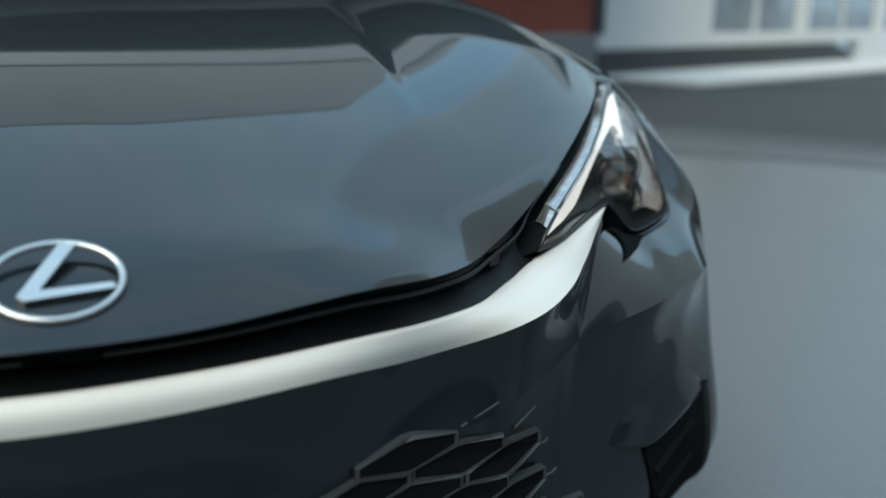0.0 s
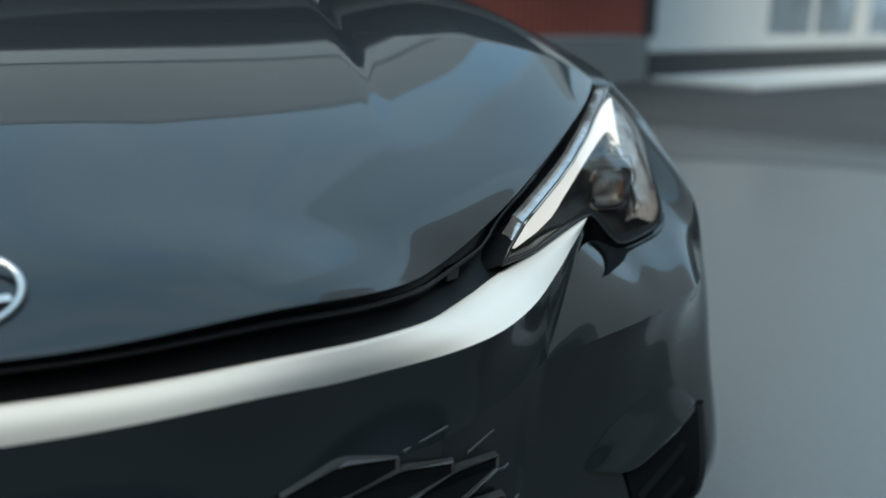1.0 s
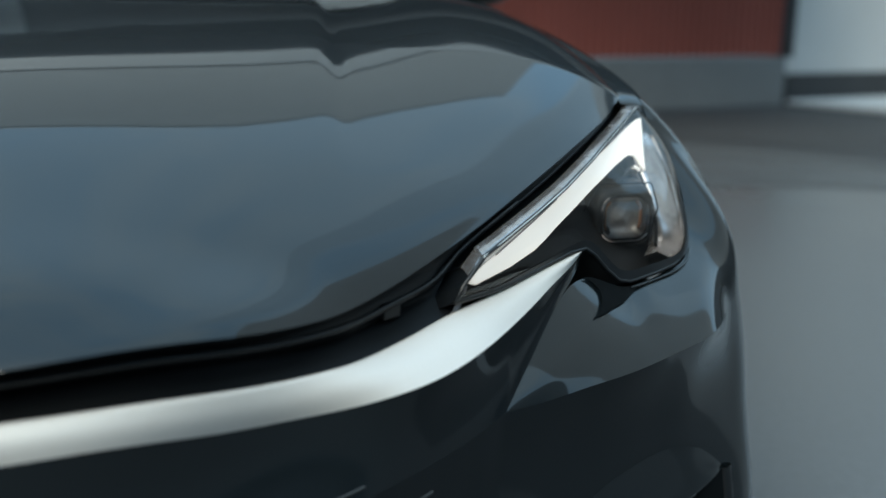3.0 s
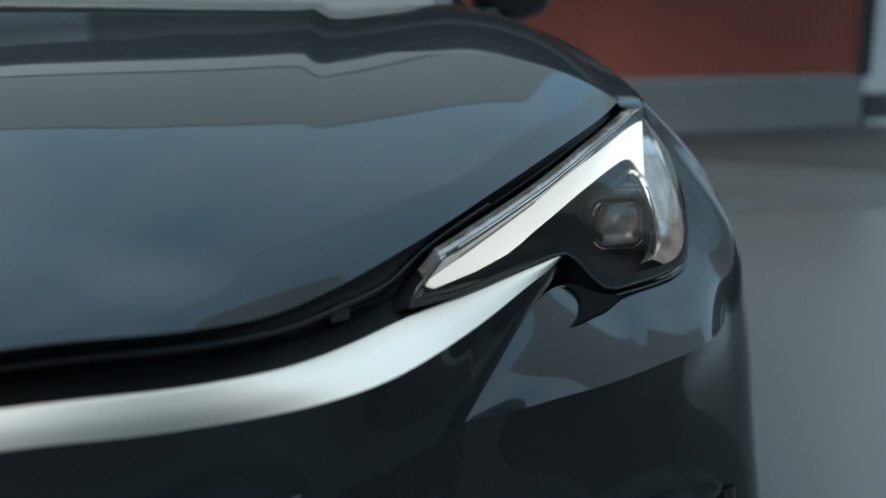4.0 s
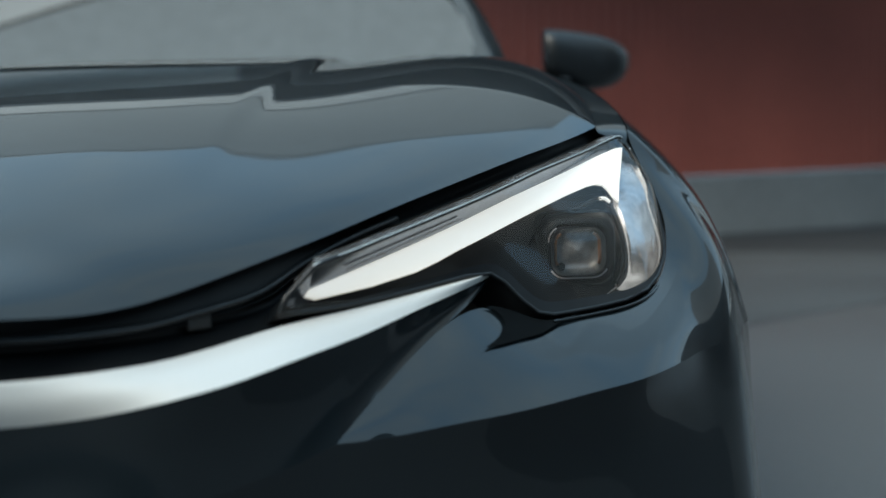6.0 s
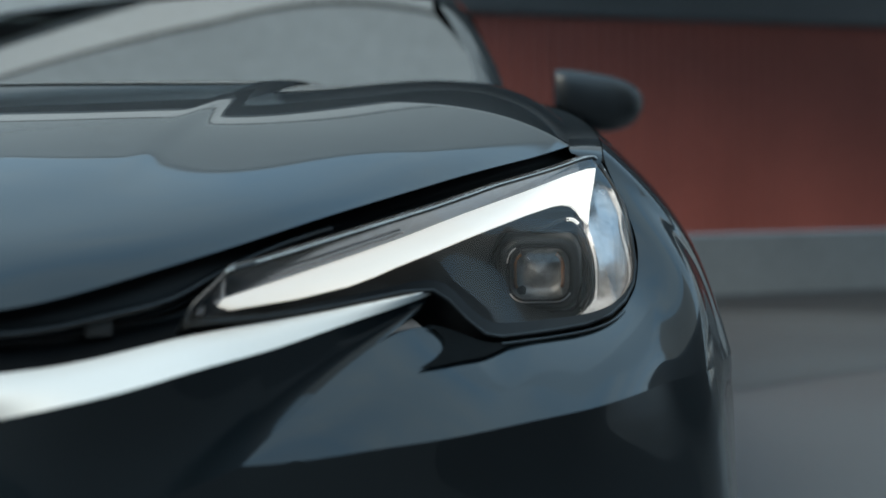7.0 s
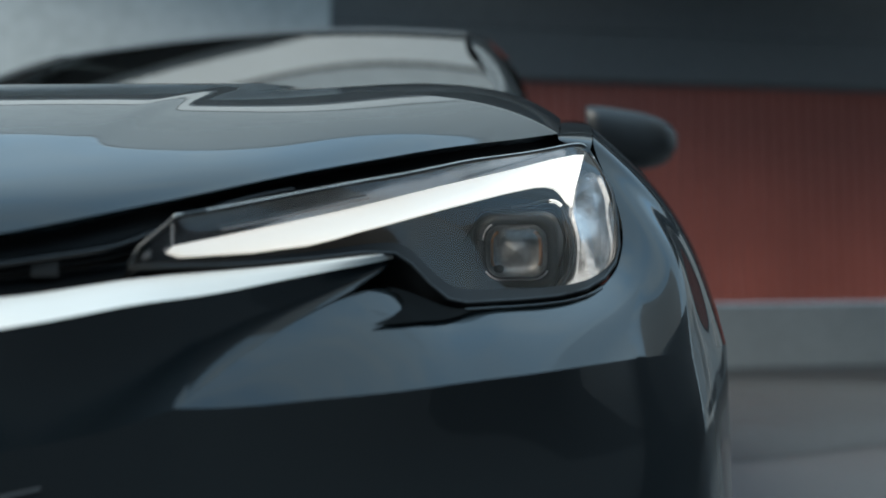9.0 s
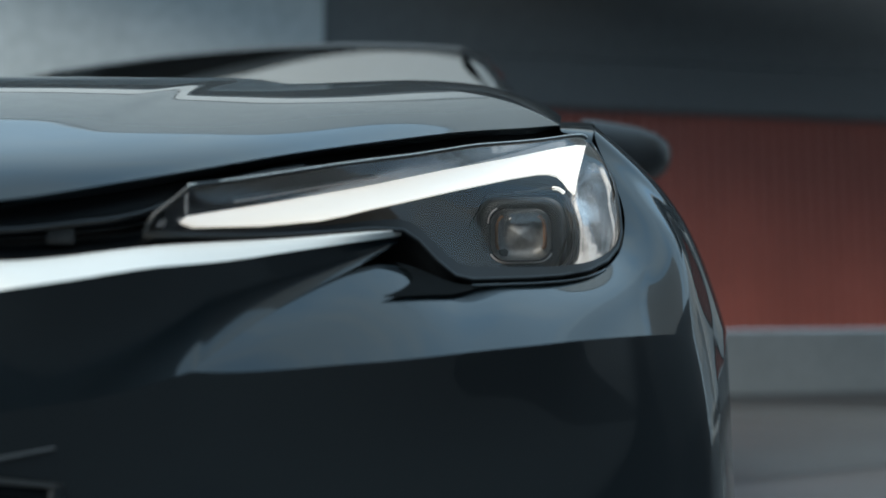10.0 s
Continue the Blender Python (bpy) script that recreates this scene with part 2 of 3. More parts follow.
corrugated(-9.3, -0.05, 0.63, 2.74)
wall_box("wall_base", -9.3, 0.0, -0.10, 0.30, 0.0, 0.62, CONCRETE, "grey concrete base under the red wall panels", 0.02)
wall_box("wall_frame", -0.045, 0.10, -0.12, 0.30, 0.62, 2.74, NEAR_BLACK, "dark steel end post of the red wall", 0.01)
wall_box("wall_fascia", -9.3, 0.10, -0.12, 0.30, 2.75, 3.22, CLADDING, "dark grey band over the red wall panels", 0.02)
wall_box("wall_upper", -9.3, 0.10, -0.10, 0.30, 3.23, 4.90, CLADDING, "dark grey clad strip of wall under the canopy", 0.0)
wall_box("wall_side", -22.0, -9.304, -0.14, 0.30, 0.0, 4.90, SIDE, "light grey concrete wall beside the red panels", 0.0)
CANOPY = pose(.25, 5.55, 0, 0, 0, 0)        # x along the canopy's front edge, y back to the wall


def canopy():
    """Flat roof before the wall: dark soffit, pale bottom edge, and a tall grey fascia over it."""
    def slab(name, pts, z0, z1, mat, label):
        bm = bmesh.new()
        a = [bm.verts.new((u, v, z0)) for u, v in pts]
        b = [bm.verts.new((u, v, z1)) for u, v in pts]
        bm.faces.new(a[::-1])
        bm.faces.new(b)
        for i in range(len(pts)):
            bm.faces.new((a[i], a[(i + 1) % len(pts)], b[(i + 1) % len(pts)], b[i]))
        tagged(part(name, bm, mat, smooth=False, matrix=CANOPY), label, "canopy", kind="structure")

    L, R, E = -6.9, 6.5, 3.5
    slab("canopy", [(L, .16), (R, .16), (R, 4.4), (.4, 2.6), (-1.4, 1.5), (L, .5)], 4.60, 4.75, FASCIA, "dark soffit of the long flat canopy")
    slab("canopy_edge", [(L, -.02), (R, -.02), (R, .15), (L, .15)], 4.54, 4.95, EDGE, "pale metal bottom edge of the canopy")
    slab("canopy_gutter", [(L, -.01), (E, -.01), (E, .15), (L, .15)], 4.953, 5.02, NEAR_BLACK, "dark joint line over the canopy edge")
    # the fascia's top falls towards its free end; its cap follows
    side_on = CANOPY @ Matrix(((1, 0, 0, 0), (0, 0, 1, 0), (0, 1, 0, 0), (0, 0, 0, 1)))
    top = [(E, 6.45), (1.0, 7.34), (L, 7.34)]
    tagged(part("canopy_fascia", prism([(L, 5.023), (E, 5.023)] + top, .0, .15, side_on), UPPER, smooth=False), "tall light grey fascia of the canopy", "canopy", kind="structure")
    cap = [(u, z + .003) for u, z in top] + [(u, z + .04) for u, z in top[::-1]]
    tagged(part("canopy_cap", prism(cap, -.02, .17, side_on), EDGE, smooth=False), "pale metal cap on the canopy fascia", "canopy", kind="structure")


canopy()


def upper_wall():
    """Plain upper storey behind the canopy."""
    bm = bmesh.new()
    pts = [(-22.0, 4.91), (0.10, 4.91), (0.10, 7.4), (-22.0, 7.4)]
    a = [bm.verts.new((u, -.05, z)) for u, z in pts]
    b = [bm.verts.new((u, .30, z)) for u, z in pts]
    bm.faces.new(a)
    bm.faces.new(b[::-1])
    for i in range(len(pts)):
        bm.faces.new((a[i], b[i], b[(i + 1) % len(pts)], a[(i + 1) % len(pts)]))
    tagged(part("wall_top", bm, UPPER, smooth=False, matrix=WALL), "light grey concrete upper storey wall", "wall", kind="structure")


upper_wall()

# ---- pale building to the right, with windows over a dark base ----
def pale_building():
    x = 0.12
    bays = [(3.0, 5.9), (6.2, 9.1), (9.4, 12.3)]
    base, sill, head, top = 0.40, 0.54, 2.5, 6.4
    wall_box("wall_east", x, 16.0, 0.0, 0.30, base, sill, PALE, "pale plastered wall below the windows", 0.0)
    wall_box("wall_east_top", x, 16.0, 0.0, 0.30, head, top, PALE, "pale plastered wall above the windows", 0.0)
    wall_box("wall_tower", 4.3, 44.0, 0.05, 0.30, top + .004, 42.0, TOWER, "blue-grey glazed upper storeys of the pale building", 0.0)
    piers = [x] + [v for b in bays for v in b] + [16.0]
    for a, b in zip(piers[::2], piers[1::2]):
        wall_box("wall_pier", a, b, 0.0, 0.30, sill, head, PALE, "pale plastered pier between windows", 0.0)
    for k, (a, b) in enumerate(bays):
        w = tagged(new("window_%d" % (k + 1)), "grey framed window with a pale reflecting pane", "window", kind="structure")
        w.matrix_basis = WALL
        bm = bmesh.new()
        for lo, hi in (((a, .05, sill), (a + .07, .15, head)), ((b - .07, .05, sill), (b, .15, head)), ((a + .07, .05, sill), (b - .07, .15, sill + .07)),
                       ((a + .07, .05, head - .07), (b - .07, .15, head)), (((a + b) / 2 - .03, .05, sill + .07), ((a + b) / 2 + .03, .15, head - .07))):
            box_bm(lo, hi, 0, bm)
        part("window_frame", bm, PALE, w, smooth=False)
        for lo, hi in ((a + .07, (a + b) / 2 - .03), ((a + b) / 2 + .03, b - .07)):
            part("pane", box_bm((lo, .09, sill + .07), (hi, .11, head - .07)), PANE, w, smooth=False)
    # long slant-ended recess, its dark put into a solid black panel, and the pale kerb in front of it
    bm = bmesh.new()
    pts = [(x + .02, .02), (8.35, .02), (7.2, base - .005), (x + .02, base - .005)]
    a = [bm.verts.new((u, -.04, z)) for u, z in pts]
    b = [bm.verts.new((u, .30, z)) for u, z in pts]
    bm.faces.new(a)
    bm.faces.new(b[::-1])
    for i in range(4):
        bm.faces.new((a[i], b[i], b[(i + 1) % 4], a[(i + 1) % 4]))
    tagged(part("wall_recess", bm, NEAR_BLACK, smooth=False, matrix=WALL), "black panel for the dark recess along the pale building", "wall", kind="structure")
    wall_box("wall_east_base", 8.37, 16.0, -.02, .30, 0.0, base, PALE, "pale base of the building", 0.0)
    wall_box("kerb", x, 16.0, -1.7, -.05, 0.0, .06, PALE, "pale concrete apron along the pale building", 0.015)


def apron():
    """Shade along the buildings painted as dark ground sheets, paler in two uneven steps towards the yard."""
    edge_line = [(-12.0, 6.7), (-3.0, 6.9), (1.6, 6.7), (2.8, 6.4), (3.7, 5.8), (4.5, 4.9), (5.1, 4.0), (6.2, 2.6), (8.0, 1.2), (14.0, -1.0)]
    shade_rim_line = [(-12.0, 3.0), (-3.0, 3.2), (1.2, 3.5), (2.3, 4.3), (3.1, 4.7), (3.9, 4.6), (4.7, 4.0), (5.7, 2.6), (8.0, .8), (14.0, -1.6)]
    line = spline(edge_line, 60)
    for k, (step, mat, label) in enumerate(((0.0, SHADE_RIM, "grey rim of the shade painted on the ground"), (.45, MID_TONE, "grey middle step of the painted ground shade before the buildings"), (1.0, DARK_TONE, "dark painted ground shade along the buildings"))):
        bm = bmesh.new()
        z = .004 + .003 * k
        rim = line + np.array([.55 * step, .8 * step]) if k else spline(shade_rim_line, 60)
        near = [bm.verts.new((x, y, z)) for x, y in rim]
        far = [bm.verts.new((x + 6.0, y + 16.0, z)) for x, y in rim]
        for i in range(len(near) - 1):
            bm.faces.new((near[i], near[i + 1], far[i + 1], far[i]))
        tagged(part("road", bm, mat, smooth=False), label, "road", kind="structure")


pale_building()
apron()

# ---- unseen dark walls added behind and beside the walk, for dark reflections in the car ----
tagged(part("wall_east_unseen", box_bm((17, -12.0, 1.6), (17.4, 12.0, 5.2)), FASCIA, smooth=False), "dark wall added unseen at the yard's side", "wall", kind="structure")
tagged(part("wall_east_base", box_bm((16.95, -12.0, 0), (17.4, 12.0, 1.596)), NEAR_BLACK, smooth=False), "black foot of the unseen wall added at the yard's side", "wall", kind="structure")


def east_gable():
    """Low sloped gable added, unseen, over the side wall to smooth its edge in reflections."""
    bm = bmesh.new()
    rows = [[bm.verts.new((x, y, z)) for y, z in ((-12.0, 5.2), (5.0, 5.2), (-12.0, 9.2))] for x in (17.0, 17.4)]
    bm.faces.new(rows[0])
    bm.faces.new(rows[1][::-1])
    for i in range(3):
        bm.faces.new((rows[0][i], rows[1][i], rows[1][(i + 1) % 3], rows[0][(i + 1) % 3]))
    tagged(part("wall_east_gable", bm, CONCRETE, smooth=False), "grey gable added unseen over the side wall", "wall", kind="structure")


east_gable()
tagged(part("wall_east_tower", box_bm((17.6, -6.2, 0), (18.0, 7.2, 23.0)), BUFF, smooth=False), "tall grey-brown plastered building behind the side hall", "wall", kind="structure")
tagged(part("wall_west_unseen", box_bm((-20.4, -12.0, 0), (-20, 12.0, 7.0)), FASCIA, smooth=False), "dark wall added unseen on the far side of the yard", "wall", kind="structure")
tagged(part("wall_south", box_bm((-26, -12.4, 0), (26, -12.0, 9.0)), FASCIA, smooth=False), "dark wall added unseen across the yard", "wall", kind="structure")
tagged(part("wall_south_base", box_bm((-26, -12.0, 0), (26, -11.9, 0.9), 0.02), CONCRETE, smooth=False), "grey base of the unseen wall across the yard", "wall", kind="structure")

# car curves of the left half, seen from the front, in metres
HOOD_EDGE = [(0, -.190, .758), (.075, -.188, .759), (.155, -.180, .765), (.245, -.160, .770), (.304, -.130, .764), (.337, -.102, .760),
             (.365, -.077, .758), (.391, -.052, .761), (.421, -.028, .769), (.457, .003, .781), (.504, .047, .797), (.557, .102, .817),
             (.619, .173, .839), (.688, .258, .863), (.735, .325, .878), (.775, .392, .894)]
STRIP_TOP = [(0, -.178, .720), (.073, -.175, .721), (.160, -.168, .724), (.232, -.152, .725), (.297, -.121, .719), (.333, -.102, .717),
             (.378, -.080, .718), (.403, -.056, .718), (.436, -.030, .723), (.478, .003, .732), (.517, .032, .737), (.554, .064, .741),
             (.592, .095, .746), (.632, .125, .752), (.647, .143, .753)]
STRIP_LOW = [(0, -.184, .692), (.072, -.181, .693), (.157, -.176, .698), (.222, -.158, .697), (.280, -.125, .687), (.335, -.100, .684),
             (.390, -.094, .690), (.420, -.090, .696), (.450, -.078, .701), (.475, -.060, .706), (.504, -.036, .714), (.531, -.001, .718),
             (.562, .035, .726), (.597, .080, .736), (.632, .122, .745), (.647, .146, .750)]


# ---- car ----
car = tagged(new("car"), "dark grey metallic compact car parked on the concrete yard", "car")
N = 150


def both(name, grid, mat, label="", parent=None, flip=False):
    """One part that spans both halves of the car."""
    bm = grid_bm(grid, flip=flip)
    grid_bm(mirrored(grid), bm, flip=not flip)
    return part(name, bm, mat, parent or car, label)


def half(name, grid, mat, side, parent, label=""):
    return part(name, grid_bm(grid if side > 0 else mirrored(grid), flip=side < 0), mat, parent, label)


def fair(c, sigma=4.0):
    """The curve with its small waves ironed out, ends kept."""
    k = np.arange(-14, 15)
    w = np.exp(-(k / sigma) ** 2 / 2)
    w /= w.sum()
    flip = np.array([-1, 1, 1])
    ext = np.concatenate([c[14:0:-1] * flip, c, 2 * c[-1] - c[-2:-16:-1]])
    return np.stack([np.convolve(ext[:, i], w, "valid") for i in range(3)], 1)


edge = fair(spline(HOOD_EDGE, N), 3.0)


def ease(v):
    v = np.clip(v, 0, 1)
    return v * v * (3 - 2 * v)


def hood_crown(r, ey):
    """Height that the crowned sheet of the hood gains or loses against the plain loft, nothing at its rim."""
    s = math.sqrt(min(max((ey + .19) / 1.275, 0), 1)) * 2 - 1
    waves = (1, s, 2 * s * s - 1, 4 * s ** 3 - 3 * s, 8 * s ** 4 - 8 * s * s + 1)
    gain = ((-.0054, -.0424, .0889, .0053, -.0277), (.0381, -.0162, -.0026, .0145, .0404), (-.0027, .0713, -.0460, .0033, .0355),
            (-.0077, -.0394, .0470, .0127, -.0691), (.0018, -.0190, .0114, -.0061, -.0598))
    d = sum(w * sum(g * r ** (2 * j) for j, g in enumerate(row)) for w, row in zip(waves, gain))
    return d * (1 - math.exp(-((ey + .19) / .13) ** 2)) * (1 - r ** 2)


def hood_surface():
    mid = spline([(-.190, .758), (-.135, .806), (.080, .900), (.300, .949), (.600, .996), (1.10, 1.024)], 500)
    side = spline([(.775, .392, .894), (.772, .50, .927), (.755, .74, .974), (.735, .90, 1.000), (.708, 1.085, 1.020)], 70)
    rim = np.concatenate([edge, side[1:]])
    # fall from the middle of the hood to its rim: late and round at the nose, only at the flank further back
    front = spline([(0, 0), (.20, 0), (.35, .012), (.45, .045), (.54, .11), (.63, .21), (.72, .34), (.85, .55), (.93, .73), (1, 1)], 300)
    r = np.sin(np.linspace(0, math.pi / 2, 120))
    s1, s2 = np.interp(r, front[:, 0], front[:, 1]), r ** 7
    rows = []
    for ex, ey, ez in rim:
        zc = np.interp(ey, mid[:, 0], mid[:, 1])
        w = ease((ey - .12) / .50)
        x = r * ex
        z = zc - (zc - ez) * (s1 * (1 - w) + s2 * w)
        # sharp step along the raised middle, running out towards the nose
        line = .380 + .03 * max(ey - .2, 0)
        z = z - (.0080 * ease((ey - .02) / .55) + .0040 * ease((ey - .40) / .35)) * ease((x - line) / .028) * ease((.61 - x) / .20)
        rows.append(np.stack([x, np.full(len(r), ey), z + hood_crown(r, ey)], 1))
    return np.array(rows)


def hood_lip():
    return np.array([edge, edge + np.array([0, 0.012, -0.0005]), edge + np.array([0, 0.040, 0.0])])


hood = both("hood", hood_surface(), PAINT, "glossy dark grey hood reflecting the sky")
both("hood_lip", hood_lip(), PAINT, "folded lip of the hood", parent=hood)


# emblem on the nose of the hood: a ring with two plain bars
EMB = Matrix.Translation((0, -.1485, .796)) @ pose(0, 0, 0, 42, 0, 0)


def emblem():
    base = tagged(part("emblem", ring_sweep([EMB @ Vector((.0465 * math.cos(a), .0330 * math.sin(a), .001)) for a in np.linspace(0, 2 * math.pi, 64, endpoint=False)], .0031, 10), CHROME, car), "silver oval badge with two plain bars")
    bar = prism([(-.027, -.012), (-.022, -.0165), (.041, -.0115), (.039, -.0065), (-.012, -.0085), (.016, .030), (.004, .031)], 0.0, .004, EMB)
    part("badge_bar", bar, CHROME, base, smooth=False)


emblem()

# black slot under the hood edge, running on above the headlight


def slot():
    s = edge + np.array([0, .034, .0])
    low_pts = STRIP_TOP[:10] + [(.490, .020, .748), (.535, .055, .782), (.588, .115, .800), (.640, .178, .818), (.720, .287, .848), (.79, .39, .876)]
    low = spline(low_pts, N) + np.array([0, .010, -.002])
    mid = (s + low) / 2 + np.array([0, .012, 0])
    g = np.concatenate([sheet([s, mid - [0, .004, 0]], 3), sheet([mid - [0, .010, .002], mid + [0, .006, -.003], low], 6)])
    trim = both("slot_trim", g, SLOT, "gloss black slot trim between hood and bumper")
    rib = s * .55 + low * .45 + np.array([0, -.002, .002])
    for sign in (1, -1):
        part("slot_rib", ring_sweep(rib[4:98:2] * np.array([sign, 1, 1]), .0030, 8, closed=False), BLACK, trim, "thin gloss black rib inside the slot")
        part("sensor_cover", box_bm((-.010, -.003, -.0075), (.010, .003, .0075), .002), MATT, trim, "small dark grey sensor cover in the slot", matrix=pose(.419 * sign, -.009, .741, 0, 0, 36 * sign))


slot()

strip_top, strip_low = fair(spline(STRIP_TOP, N)), fair(spline(STRIP_LOW, N))


def strip():
    bulge = (strip_top + strip_low) / 2 + np.array([0, -.004, .003])
    back_edge = strip_top + np.array([0, .014, -.004])
    both("bumper_strip", np.concatenate([[back_edge], sheet([strip_top, bulge, strip_low], 10)]), TRIM, "bright silver strip across the bumper top")


strip()

# lower rim of the front face: along the grille, then up the crease to the strip's end
FACE_LOW = [(0, -.196, .615), (.10, -.192, .615), (.20, -.165, .612), (.30, -.130, .610), (.38, -.105, .612), (.45, -.062, .620), (.49, -.036, .628),
            (.525, -.013, .640), (.568, .040, .683), (.609, .095, .715), (.635, .128, .735), (.647, .147, .748)]


# corner shelf under the headlight, and the fender behind it
CORNER_TOP = [(.525, -.013, .640), (.545, .011, .661), (.568, .040, .683), (.609, .095, .715), (.650, .135, .722), (.690, .150, .706), (.725, .165, .706), (.765, .195, .710),
              (.802, .226, .716), (.829, .275, .735), (.840, .315, .764), (.837, .352, .808), (.815, .400, .872), (.812, .450, .904), (.790, .70, .962), (.735, .95, 1.010), (.715, 1.10, 1.030)]
CORNER_LOW = [(.525, -.013, .640), (.548, -.002, .639), (.580, .012, .640), (.622, .030, .643), (.665, .047, .646), (.705, .066, .650), (.735, .083, .653), (.768, .102, .656),
              (.800, .128, .659), (.835, .176, .661), (.863, .220, .662), (.902, .270, .663), (.932, .345, .664), (.950, .42, .665), (.962, .66, .668), (.962, .92, .670), (.962, 1.10, .672)]


crease = np.concatenate([stations(CORNER_TOP, 110)[0:21:4], FACE_LOW[-2:]])
face_low = np.concatenate([spline(FACE_LOW[:8], 116), spline(crease, N - 115)[1:]])


def front_face():
    mid = (strip_low + face_low) / 2 + np.array([0, .006, 0])
    both("bumper_face", sheet([strip_low, mid, face_low], 12), PAINT, "dark painted bumper face under the strip")


front_face()

FENDER = []


def fender(side):
    a, b = np.array(CORNER_TOP), np.array(CORNER_LOW)
    mid = (a + b) / 2
    out = np.array([.000, .001, .003, .004, .003, .002, .002, .002, .004, .008, .016, .026, .025, .027, .038, .052, .060])
    mid[:, 0] += out * 0.85
    mid[:, 1] -= out * np.linspace(0.8, 0.0, len(out))
    mid[:, 2] += out * 0.5
    def along(p):
        k = np.arange(len(p), dtype=float)
        q = np.concatenate([k[:, None] * 10.0, p], 1)      # steady pace from station to station
        return spline(q, 110)[:, 1:]

    g = sheet([along(a), along(mid), along(b)], 22)
    FENDER.append(g)
    return half("fender", g, PAINT, side, car, "glossy dark grey front fender and bumper corner")


def fender_edge(side):
    """Folded edge of the fender beside the hood."""
    out = stations([(.808, .394, .871), (.811, .450, .903), (.790, .70, .961), (.735, .95, 1.009), (.715, 1.10, 1.029)], 40)
    inn = stations([(.776, .390, .886), (.770, .450, .907), (.752, .70, .963), (.724, .95, 1.002), (.704, 1.10, 1.018)], 40)
    half("fender_edge", sheet([out, (out + inn) / 2 + np.array([0, 0, .001]), inn], 6), PAINT, side, car, "folded fender edge beside the hood")


for side in (1, -1):
    fender(side)
    fender_edge(side)


# lower bumper: painted skin from the rim down, the grille set into its middle
def lower_bumper():
    a = np.concatenate([spline(FACE_LOW[:8], 60), stations(CORNER_LOW, 110)[1:96]])
    xs = a[:, 0:1] / .94
    # squarer plan below the crease: straight run to a tight corner
    plan = spline([(.50, -.032), (.60, .030), (.68, .078), (.76, .126), (.83, .165), (.884, .197), (.918, .226), (.938, .265), (.950, .345), (.954, .43), (.950, .66), (.953, .92), (.953, 1.1)], 200)
    run = np.concatenate([[0], np.cumsum(np.hypot(np.diff(a[:, 0]), np.diff(a[:, 1])))])
    way = np.concatenate([[0], np.cumsum(np.hypot(np.diff(plan[:, 0]), np.diff(plan[:, 1])))])
    start = np.interp(.50, a[:, 0], run)
    square = np.stack([np.interp(run - start, way, plan[:, i]) for i in (0, 1)], 1)
    full = a.copy()
    full[run > start, :2] = square[run > start]
    flare = ease((a[:, 1:2] - .14) / .50)      # the wheel arch stands out below

    def row(mix, out, back, down):
        return a * (1 - mix) + full * mix + np.concatenate([out * xs, back + 0 * xs, down + 0 * xs], 1)

    b = row(.4, -.006, .005, -.045) + flare * np.array([.010, 0, 0])
    c = row(.8, -.010, -.004, -.17) + flare * np.array([.014, 0, 0])
    d = row(1.0, -.006, -.008, -.32) + flare * np.array([.014, 0, 0])
    e = a + np.concatenate([.0 * xs, .07 + .03 * xs, -.42 + 0 * xs], 1)
    return a, b, c, d, e


ra, rb, rc, rd, re = lower_bumper()
both("lower_bumper", sheet([ra, rb, rc, rd, re], 26), PAINT, "dark painted lower bumper")


def face_y(x, z):
    """How far forward the lower bumper stands at x, z."""
    i = int(np.argmin(abs(rb[:, 0] - abs(x))))
    s = min(max((rb[i, 2] - z) / (rb[i, 2] - rc[i, 2]), 0), 1.6)
    return rb[i, 1] + s * (rc[i, 1] - rb[i, 1])


